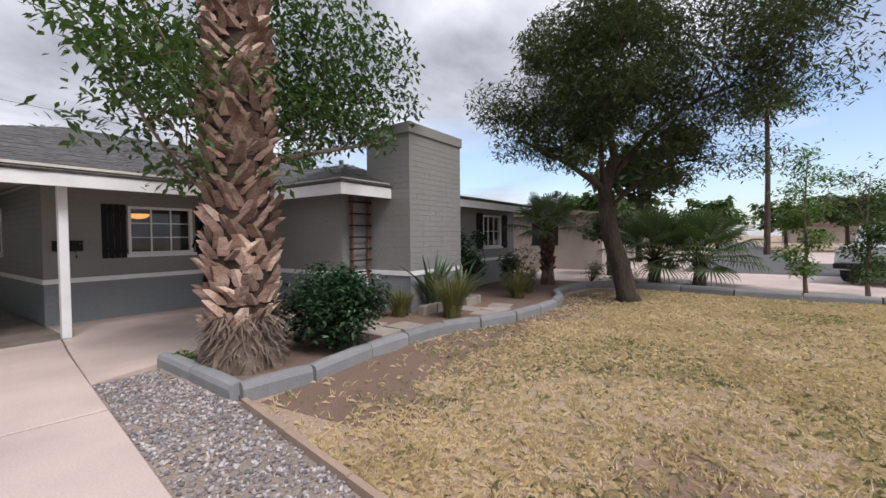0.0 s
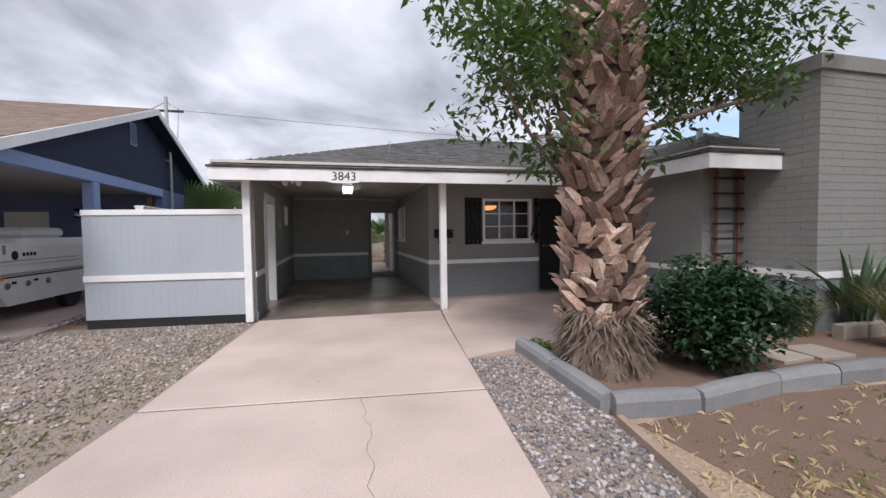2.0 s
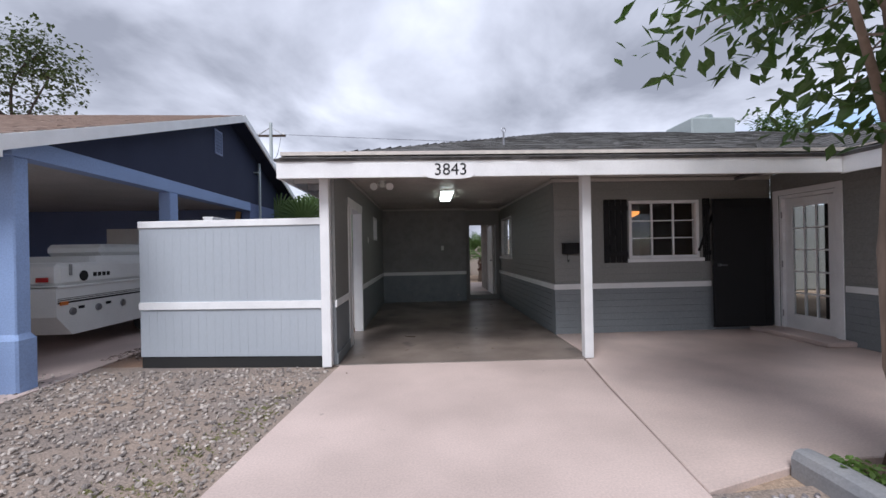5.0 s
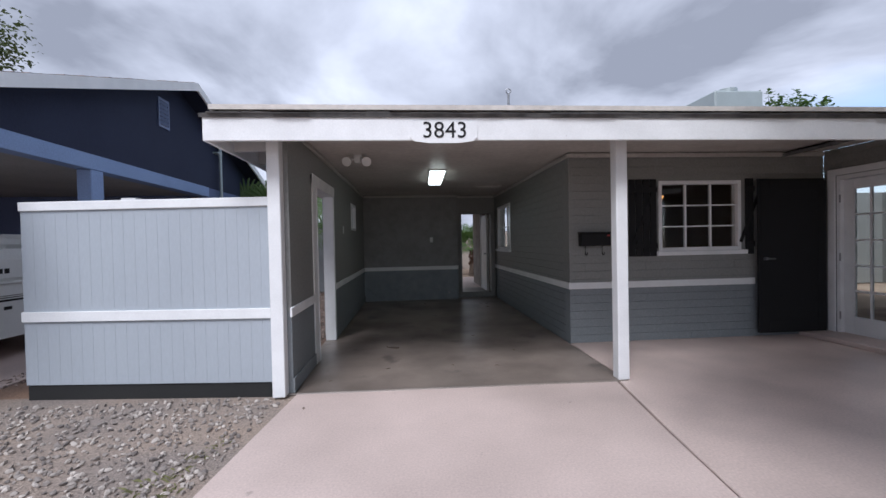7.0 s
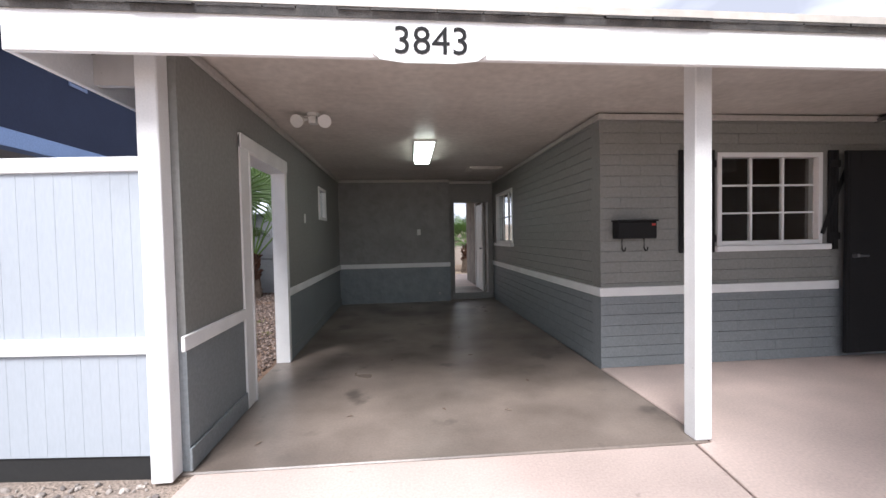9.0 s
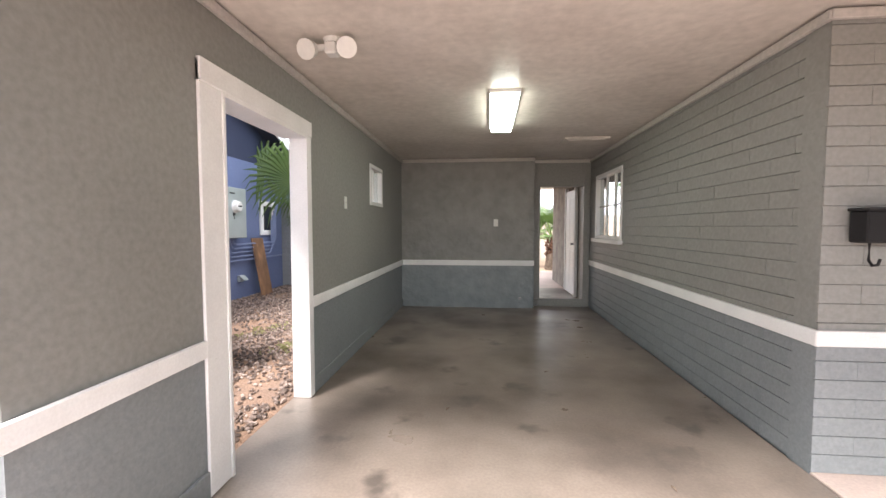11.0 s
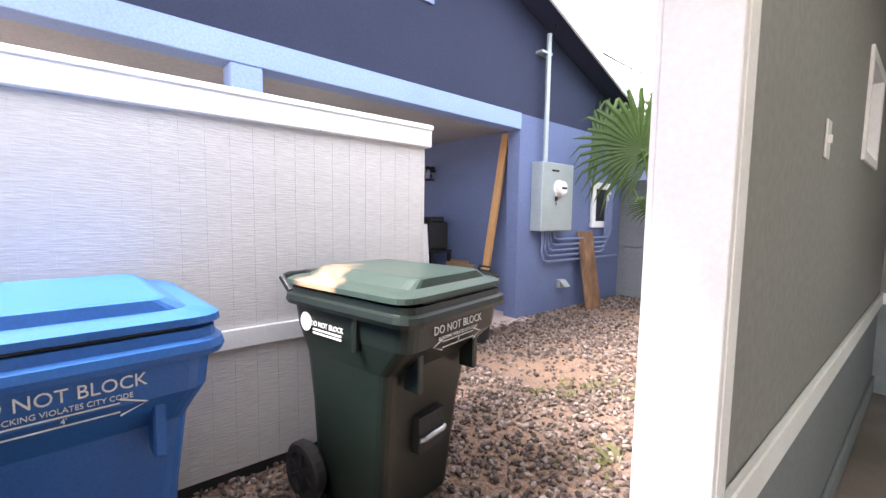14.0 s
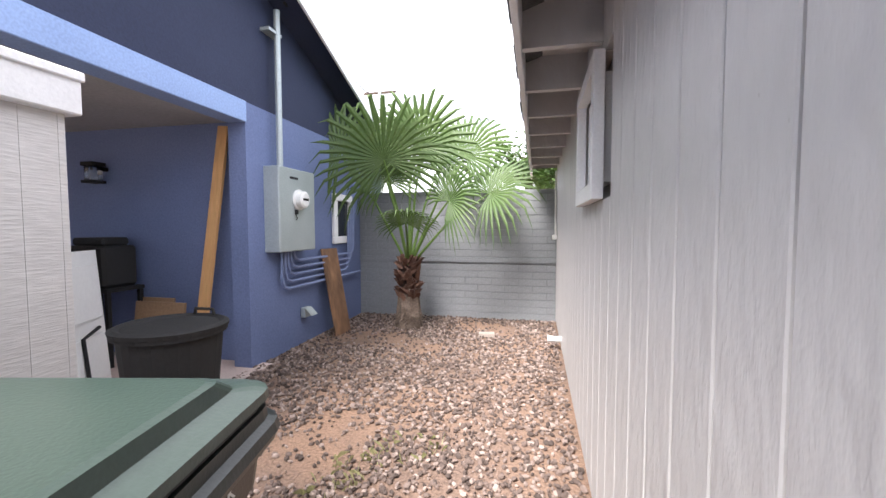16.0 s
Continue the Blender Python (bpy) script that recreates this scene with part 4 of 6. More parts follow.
Build().box(-10.5, BX + 0.12, 6.2, 12.93, -0.05, -0.005).done("carport_slab", M_CONC, nb)
# roof slopes with a white rake board
sn = (4.295 - 2.395) / 5.35
for s, (ya, yb) in ((1, (6.3, 11.65)), (-1, (17.0, 11.65))):
    R = Build()
    x0, x1 = -11.0, -4.22
    R.add([(x0, ya, 2.395), (x1, ya, 2.395), (x1, yb, 4.295), (x0, yb, 4.295), (x0, ya, 2.455), (x1, ya, 2.455), (x1, yb, 4.355), (x0, yb, 4.355)], [(0, 1, 2, 3), (4, 7, 6, 5), (0, 4, 5, 1), (1, 5, 6, 2), (0, 3, 7, 4)])
    rg = random.Random(3)
    v = 0.0
    while v < 5.28:
        u = x0
        while u < x1 - 0.05:
            w = min(rg.uniform(0.2, 0.4), x1 - u)
            t = rg.uniform(0.006, 0.014)
            va, vb = v, min(v + 0.15, 5.35)
            q = [(u, ya + s * va, 2.455 + sn * va + t + 0.004), (u + w - 0.006, ya + s * va, 2.455 + sn * va + t + 0.004), (u + w - 0.006, ya + s * vb, 2.455 + sn * vb + 0.005), (u, ya + s * vb, 2.455 + sn * vb + 0.005), (u, ya + s * va, 2.455 + sn * va), (u + w - 0.006, ya + s * va, 2.455 + sn * va)]
            R.add(q, [(0, 1, 2, 3), (4, 5, 1, 0)])
            u += w
        v += 0.145
    R.done("roof", M_TANSHIN, nb)
    Build().add([(x0, ya, 2.389), (x1, ya, 2.389), (x1, yb, 4.289), (x0, yb, 4.289)], [(0, 3, 2, 1) if s > 0 else (0, 1, 2, 3)]).done("soffit", M_NAVY, nb)
    W = Build()
    W.add([(x1, ya, 2.315), (x1, yb, 4.215), (x1, yb, 4.36), (x1, ya, 2.46), (x1 + 0.03, ya, 2.315), (x1 + 0.03, yb, 4.215), (x1 + 0.03, yb, 4.36), (x1 + 0.03, ya, 2.46)], [(0, 1, 2, 3), (4, 7, 6, 5), (0, 4, 5, 1), (1, 5, 6, 2), (2, 6, 7, 3), (3, 7, 4, 0)])
    W.box(x0, x1 + 0.03, min(ya, ya - s * 0.03), max(ya, ya - s * 0.03), 2.255, 2.46)
    W.done("rake_board", M_WHITE, nb)
V = Build()
V.box(BX + 0.002, BX + 0.02, 11.01, 11.33, 3.39, 3.43); V.box(BX + 0.002, BX + 0.02, 11.01, 11.33, 3.85, 3.89)
V.box(BX + 0.002, BX + 0.02, 11.01, 11.04, 3.43, 3.85); V.box(BX + 0.002, BX + 0.02, 11.30, 11.33, 3.43, 3.85)
for i in range(6):
    V.box(-0.003, 0.003, 11.04, 11.30, -0.03, 0.03, m=Matrix.Translation((BX + 0.015, 0, 3.47 + i * 0.068)) @ pose(0, 0, 0, 0, 35, 0))
V.done("gable_vent", M_CONDUIT, nb)
# black sheet added behind the slats for the shade between louvres
Build().box(BX + 0.001, BX + 0.004, 11.04, 11.30, 3.43, 3.85).done("vent_dark_backing", M_BLACK, nb)
W = Build()
W.box(BX + 0.001, BX + 0.05, 14.5, 15.1, 1.15, 1.25, b=0.01); W.box(BX + 0.001, BX + 0.05, 14.5, 14.61, 1.25, 1.75, b=0.01); W.box(BX + 0.001, BX + 0.05, 14.99, 15.1, 1.25, 1.75, b=0.01); W.box(BX + 0.001, BX + 0.05, 14.5, 15.1, 1.75, 1.85, b=0.01)
W.done("window", M_WHITE, nb)
Build().box(BX + 0.003, BX + 0.012, 14.61, 14.99, 1.25, 1.75).done("pane", mat("dark_pane", (0.03, 0.035, 0.04), 0.08), nb)
Build().box(-8.0, -7.1, 12.895, 12.929, 0, 2.0, b=0.004).done("door", M_WPLAST, nb)

nb.matrix_world = Matrix.Translation((BX, 12.8, 0)) @ Matrix.Rotation(radians(1.2), 4, "Z") @ Matrix.Translation((-BX, -12.8, 0))

# electric meter box with its mast and conduits
mb = base("electric_meter_box", pose(BX, 13.34, 1.12), "grey metal electric meter box with mast", "meter")
B = Build().box(-0.02, 0.17, -0.32, 0.37, 0.0, 0.89, b=0.008).box(0.1705, 0.174, -0.305, 0.355, 0.01, 0.87, b=0.001)
B.done("body", M_METAL, mb)
B = Build().tube([(0.17, 0.03, 0.56), (0.185, 0.03, 0.56), (0.19, 0.03, 0.56), (0.25, 0.03, 0.56), (0.265, 0.03, 0.56)], [0.115, 0.115, 0.095, 0.092, 0.07], 20)
B.done("meter", M_WPLAST, mb, False)
Build().box(0.174, 0.178, -0.13, 0.02, 0.775, 0.80).done("label", M_BLACK, mb)
Build().box(0.175, 0.205, -0.055, -0.025, 0.40, 0.45, b=0.004).tube([(0.18, -0.04, 0.40), (0.195, -0.04, 0.36), (0.18, -0.03, 0.34)], [0.006] * 3, 6).done("padlock", M_DARK, mb)
Build().box(0.174, 0.177, -0.05, 0.06, 0.53, 0.555).done("label", M_BLACK, mb).location = (0.0915, 0.02, 0.02)
Build().tube([(0.08, -0.16, 0.88), (0.08, -0.16, 2.5)], [0.032, 0.032], 10).box(-0.01, 0.1, -0.32, -0.11, 2.24, 2.27).done("mast", M_METAL, mb)
B = Build()
for i in range(5):
    yy = -0.12 + 0.055 * i
    zb = -0.42 + 0.075 * i
    pts = [(0.05, yy, 0.0), (0.05, yy, zb + 0.12), (0.05, yy + 0.04, zb + 0.03), (0.05, yy + 0.12, zb)]
    ye = 1.32 + 0.06 * i
    if i > 0:
        pts += [(0.05, ye, zb), (0.05, ye + 0.08, zb + 0.04), (0.05, ye + 0.11, zb + 0.12), (0.05, ye + 0.11, 0.25 + 0.1 * i)]
    else:
        pts += [(0.05, 1.9, zb)]
    B.tube(pts, [0.016] * len(pts), 8)
B.done("conduit", M_CONDUIT, mb)
ob = base("outdoor_outlet", pose(BX - 0.01, 13.72, 0.30), "grey weatherproof outlet box low on the wall", "outlet")
Build().box(0, 0.06, -0.06, 0.06, 0.0, 0.12, b=0.005).add([(0.06, -0.07, 0.12), (0.06, 0.07, 0.12), (0.15, 0.07, 0.03), (0.15, -0.07, 0.03)], [(0, 1, 2, 3)]).done("cover", M_METAL, ob)
pw = Build().box(-0.16, 0.16, -0.009, 0.009, 0.0, 1.14, b=0.003)
o = tagged(pw.done("plywood_offcut", M_PLY), "weathered plywood strip leaning on the blue wall", "board")
o.matrix_world = pose(-4.30, 14.22, -0.02, -11, 0, 80)
lm = Build().box(-0.058, 0.058, -0.02, 0.02, 0.0, 2.40, b=0.004)
o = tagged(lm.done("lumber_plank", M_LUMB), "new pine plank leaning in the carport corner", "plank")
o.matrix_world = pose(-5.10, 12.66, 0.0, -4.5, 5.5, 0)
bl = base("black_bin", pose(-4.36, 11.68, 0.0), "round black plastic bin with a lid", "bin")
B = Build()
B.loft([[(r * math.cos(a * math.pi / 14), r * math.sin(a * math.pi / 14), z) for a in range(28)] for r, z in ((0.27, 0), (0.325, 0.62), (0.325, 0.635), (0.355, 0.635), (0.355, 0.675))])
B.done("body", M_DARK, bl, False)
B = Build()
B.loft([[(r * math.cos(a * math.pi / 14), r * math.sin(a * math.pi / 14), z) for a in range(28)] for r, z in ((0.362, 0.66), (0.368, 0.69), (0.335, 0.705), (0.30, 0.688), (0.16, 0.71), (0.02, 0.715))])
B.done("lid", M_DARK, bl, False)
Build().tube([(-0.09, 0.30, 0.70), (-0.08, 0.30, 0.745), (0.08, 0.30, 0.745), (0.09, 0.30, 0.70)], [0.012] * 4, 8).done("handle", M_DARK, bl)
cb = Build().box(-0.3, 0.3, -0.02, 0.02, 0, 0.62, b=0.004).box(-0.34, 0.1, 0.05, 0.08, 0, 0.66, b=0.004)
o = tagged(cb.done("cardboard_sheets", M_CARD), "flattened brown cardboard leaning on the wall", "cardboard")
o.matrix_world = pose(-5.60, 12.66, 0, -8, 0, 0)
wc = base("folding_table", pose(-5.36, 11.85, 0.0, 0, -4, 25), "white plastic folding table stood on end", "table")
Build().loft([rounded(0.04, 0.24, 0.02, z, 2) for z in (0.0, 0.02)] + [rounded(0.04, 0.26, 0.03, z, 2) for z in (0.06, 1.13, 1.19)]).box(0.041, 0.055, -0.2, 0.2, 0.62, 1.08, b=0.01).box(0.041, 0.055, -0.2, 0.2, 0.12, 0.5, b=0.01).done("top", M_WPLAST, wc)
Build().tube([(0.07, -0.1, 0.02), (0.07, -0.12, 0.5), (0.07, 0.1, 0.55)], [0.015] * 3, 8).done("leg", M_BLACK, wc)
wl_ = base("wall_lantern", pose(-6.42, 12.925, 1.83), "black metal wall lantern on the blue wall", "lamp")
Build().box(-0.07, 0.07, -0.03, 0, 0.0, 0.25, b=0.006).box(-0.03, 0.03, -0.14, -0.03, 0.16, 0.2).box(-0.08, 0.08, -0.24, -0.10, 0.02, 0.05).box(-0.08, 0.08, -0.24, -0.10, 0.2, 0.24).done("bracket", M_BLACK, wl_)
Build().box(-0.06, 0.06, -0.22, -0.12, 0.05, 0.2).done("glass", M_GLASS, wl_)
vb = Build().box(-0.25, 0.25, -0.18, 0.18, 0.0, 0.42, b=0.03).box(-0.2, 0.2, -0.14, 0.14, 0.42, 0.5, b=0.02)
o = tagged(vb.done("storage_crate", M_DARK), "black plastic storage crate on a stand", "crate")
o.location = (-6.18, 12.62, 0.78)
st = Build().box(-0.3, 0.3, -0.2, 0.2, 0.74, 0.778, b=0.004)
for sx in (-0.27, 0.27):
    for sy in (-0.17, 0.17):
        st.box(sx - 0.02, sx + 0.02, sy - 0.02, sy + 0.02, 0, 0.74)
o = tagged(st.done("small_stand", M_BLACK), "small dark wooden stand", "stand")
o.location = (-6.18, 12.62, 0)

# pop-up camping trailer in the neighbour's carport
tr = base("camping_trailer", pose(-6.2, 9.75, 0.0), "white folded pop-up camping trailer with black stripes", "trailer")
B = Build()
hx, L = 1.0, 1.6
prof = [(-L + 0.25, 0.28), (-L, 0.55), (-L, 0.95), (L, 0.95), (L, 0.28)]
B.add([(x, yy, z) for x in (-hx, hx) for yy, z in prof], [(0, 4, 3, 2, 1), (5, 6, 7, 8, 9)] + [(i, (i + 1) % 5, 5 + (i + 1) % 5, 5 + i) for i in range(5)])
B.box(-hx, hx, -L + 0.03, L, 0.955, 1.27, b=0.05)
B.box(-hx - 0.02, hx + 0.02, -L, L, 0.93, 0.965, b=0.006)
B.done("body", M_WPLAST, tr)
Build().loft([rounded(0.85, 1.15, 0.1, 1.27, 2, 0.1, 0.3), rounded(0.8, 1.1, 0.1, 1.36, 2, 0.1, 0.3)]).box(-0.2, 0.7, -0.4, 0.7, 1.36, 1.55, b=0.06).done("roof_box", M_WPLAST, tr)
B = Build()
for z0, z1 in ((0.72, 0.745), (0.76, 0.77), (0.785, 0.792)):
    B.box(hx + 0.001, hx + 0.004, -L + 0.02, L - 0.1, z0, z1)
B.box(hx + 0.001, hx + 0.006, -1.25, -1.15, 0.62, 0.66); B.box(hx + 0.001, hx + 0.006, -0.75, -0.65, 0.62, 0.66)
B.tube([(hx, -1.15, 1.08), (hx + 0.006, -1.15, 1.08)], [0.075, 0.075], 14)
for i in range(4):
    B.box(hx + 0.001, hx + 0.005, -0.98 + i * 0.085, -0.92 + i * 0.085, 1.06, 1.12, m=None)
B.done("stripe", M_BLACK, tr)
for yy in (-1.35, -0.9, -0.4):
    Build().tube([(hx, yy, 0.60), (hx + 0.02, yy, 0.60)], [0.055, 0.05], 12).done("fitting", M_STEEL, tr)
Build().box(hx, hx + 0.02, -1.4, -1.36, 1.1, 1.25, b=0.004).done("latch", M_STEEL, tr)
Build().box(hx, hx + 0.02, -1.55, -1.43, 0.70, 0.75, b=0.004).done("marker_light", mat("amber_lens", (0.6, 0.16, 0.02), 0.3), tr)
M_REDLENS = mat("red_lens", (0.4, 0.02, 0.02), 0.3)
for x0 in (0.75, -0.9):
    Build().box(x0, x0 + 0.15, -L - 0.015, -L + 0.01, 1.02, 1.08, b=0.004).done("tail_light", M_REDLENS, tr)
for sx in (-0.95, 0.8):
    T = Build()
    T.loft([[(sx + dx, 0.4 + r * math.cos(a * math.pi / 10), 0.30 + r * math.sin(a * math.pi / 10)) for a in range(20)] for dx, r in ((0, 0.2), (0.0, 0.29), (0.03, 0.30), (0.12, 0.30), (0.15, 0.29), (0.15, 0.2))])
    T.done("wheel", M_DARK, tr)

# off-road car in front of it
M_CARW = mat("car_paint_white", (0.55, 0.58, 0.60), 0.3, bump=0.0)
M_CARG = mat("car_paint_dark_green", (0.015, 0.035, 0.03), 0.3, bump=0.0)


def car(name, m, label, top_paint, low_paint, spare):
    c = base(name, m, label, "car")
    w = 0.86

    def prof(pts, paint, nm, x=w):
        k = len(pts)
        b = Build()
        b.loft([[(-x * 0.93, yy, z) for yy, z in pts], [(-x, yy * 0.985, z) for yy, z in pts], [(x, yy * 0.985, z) for yy, z in pts], [(x * 0.93, yy, z) for yy, z in pts]])
        return b.done(nm, paint, c)

    prof([(-2.1, 0.38), (2.15, 0.38), (2.18, 0.6), (2.15, 0.80), (-2.1, 0.80), (-2.16, 0.6)], low_paint, "lower_body")
    prof([(-2.1, 0.80), (2.15, 0.80), (2.12, 1.02), (0.9, 1.06), (-2.1, 1.04)], top_paint, "upper_body")
    prof([(-2.05, 1.03), (0.85, 1.03), (0.35, 1.62), (-1.9, 1.66)], top_paint, "cabin", w * 0.95)
    b = Build()
    for sx in (-1, 1):
        x0, x1 = sorted((sx * w * 0.952, sx * w * 0.958))
        b.box(x0, x1, -1.75, -0.9, 1.1, 1.55); b.box(x0, x1, -0.82, 0.1, 1.1, 1.55)
    b.box(-0.65, 0.65, -2.04, -2.0, 1.12, 1.55)
    b.done("window", mat("tinted_glass", (0.02, 0.025, 0.03), 0.05), c)
    Build().box(-w, w, -2.3, -2.13, 0.42, 0.56, b=0.03).done("bumper", M_BLACK, c)
    Build().box(-w, w, 2.15, 2.28, 0.42, 0.58, b=0.03).done("bumper", M_BLACK, c)
    lens = mat("red_lamp_lens", (0.45, 0.02, 0.02), 0.25)
    for x0 in (-w + 0.01, w - 0.2):
        Build().box(x0, x0 + 0.19, -2.18, -2.1, 0.78, 0.95, b=0.01).done("tail_light", lens, c)
    for sx in (-1, 1):
        for yy in (-1.35, 1.35):
            t = Build()
            t.loft([[(sx * (w + dx), yy + r * math.cos(a * math.pi / 12), 0.36 + r * math.sin(a * math.pi / 12)) for a in range(24)] for dx, r in ((-0.2, 0.2), (-0.2, 0.35), (-0.17, 0.36), (-0.02, 0.36), (0.01, 0.34), (0.01, 0.22))])
            t.done("tyre", M_DARK, c)
            Build().tube([(sx * (w - 0.1), yy, 0.36), (sx * (w + 0.005), yy, 0.36)], [0.21, 0.21], 16).done("rim", M_STEEL, c)
    if spare:
        t = Build()
        t.loft([[(0.3 + r * math.cos(a * math.pi / 12), -2.2 - dx, 0.95 + r * math.sin(a * math.pi / 12)) for a in range(24)] for dx, r in ((0, 0.2), (0, 0.33), (0.03, 0.35), (0.17, 0.35), (0.2, 0.33), (0.2, 0.15))])
        t.done("spare_wheel", M_DARK, c)
    return c


car("off_road_car", pose(-5.88, 4.97, 0.0, 0, 0, 180), "white and dark green off-road car with spare wheel", M_CARW, M_CARG, True)
car("parked_sedan", pose(17.3, -4.6, 0.0, 0, 0, 65), "white parked car on the street", M_CARW, M_CARW, False)

# ---- fence of the side yard ----
fn = base("board_fence", pose(0, 0, 0), "grey painted board fence with white cap and band", "fence")
ang = math.degrees(math.atan2(7.70 - 7.45, -3.82 + 1.53))
F = pose(-1.53, 7.46, 0, 0, 0, 0) @ Matrix.Rotation(math.atan2(0.22, -2.29), 4, "Z")
B = Build()
x = 0.0
while x < 2.25:
    x1 = min(x + 0.102, 2.255)
    B.box(x + 0.0007, x1 - 0.0007, -0.0425, 0.0425, 0.12, 1.68, m=F)
    x = x1
B.box(0.001, 2.254, -0.04, 0.04, 0.12, 1.68, m=F)
B.done("panel", M_FENCE, fn)
Build().box(0, 2.26, -0.06, 0.06, 1.68, 1.76, m=F, b=0.004).box(0, 2.26, 0.046, 0.064, BAND - 0.045, BAND + 0.045, m=F, b=0.003).done("cap", M_WHITE, fn)
Build().box(0, 2.25, -0.03, 0.03, -0.04, 0.12, m=F).done("base_board", M_DARK, fn)
FX = -3.285
fs = base("siding_fence", pose(0, 0, 0), "pale painted siding fence with white cap", "fence")
B = Build()
yy = 8.35
while yy < 10.28:
    y1 = min(yy + 0.1015, 10.3)
    B.box(FX - 0.045, FX - 0.001, yy + 0.0006, y1 - 0.0006, 0.04, 1.76)
    yy = y1
B.box(FX - 0.043, FX - 0.003, 8.35, 10.3, 0.04, 1.76)
B.done("panel", M_FENCEIN, fs)
Build().box(FX - 0.09, FX + 0.035, 8.33, 10.33, 1.735, 1.85, b=0.005).box(FX - 0.1, FX + 0.045, 8.33, 10.335, 1.84, 1.87, b=0.004).box(FX + 0.001, FX + 0.022, 8.35, 10.3, 0.655, 0.75, b=0.004).done("cap", M_WHITE, fs)
Build().box(FX - 0.04, FX - 0.005, 8.35, 10.3, -0.06, 0.04).done("base_board", M_DARK, fs)

# block wall closing the side yard
wb = Build()
wb.box(-4.72, -1.37, 15.502, 15.66, -0.04, 1.93, 0)
wall_yard = structure(wb.done("wall_yard", M_YWALL), "grey painted block wall closing the side yard")
shr = {}
z, k = -0.02, 0
while z < 1.91:
    zt = min(z + 0.105, 1.93)
    p = -4.72 - (0.2 if k % 2 else 0)
    while p < -1.39:
        s, q = max(p, -4.72), min(p + 0.405, -1.37)
        if q - s > 0.02:
            key = (round(q - s, 3), round(zt - z, 3))
            if key not in shr:
                Lh, Hh = (q - s) / 2, (zt - z) / 2
                shr[key] = Build().box(-Lh + 0.001, Lh - 0.001, -0.006, 0.006, -Hh + 0.003, Hh - 0.003, b=0.004).mesh("block", M_YWALL)
            o = new("block", shr[key])
            o.parent = wall_yard
            o.location = ((s + q) / 2, 15.4955 + (k * 37 % 5) * 0.0006, (z + zt) / 2)
        p += 0.405
    z = zt
    k += 1
structure(Build().box(-4.72, -1.37, 15.47, 15.49, 0.85, 0.885).done("wall_rail", M_YWALL), "raised course on the yard wall")
# eave over the side yard: rafters under boards
ev = Build()
yy = 7.6
while yy < 15:
    ev.box(-1.93, -1.50, yy, yy + 0.045, 2.20, 2.40)
    yy += 0.61
structure(ev.done("eave_rafters", M_SIDE), "grey painted rafter tails")
structure(Build().box(-1.905, -1.5, 7.15, 16.2, 2.40, 2.425).done("eave_boards", M_SIDE), "grey painted eave boards")
o = Build().tube([(-1.52, 14.05, 0.11), (-1.68, 14.05, 0.11), (-1.70, 14.05, 0.11)], [0.035, 0.035, 0.045], 14).done("drain_pipe", M_WPLAST)
tagged(o, "short white plastic pipe through the wall", "pipe")
o = Build().tube([(-1.575, 15.2, 1.2), (-1.575, 15.2, 2.15)], [0.015, 0.015], 8).box(-1.62, -1.551, 15.16, 15.24, 1.2, 1.27, b=0.006).done("hose_tap_pipe", M_WPLAST)
tagged(o, "thin white pipe with a valve on the wall", "pipe")
o = Build().box(-0.1, 0.1, -0.05, 0.05, 0, 0.055, b=0.006).done("loose_brick", M_PAVE)
o.matrix_world = pose(-2.44, 14.47, -0.02, 0, 0, 8)
tagged(o, "loose grey brick lying on gravel", "brick")


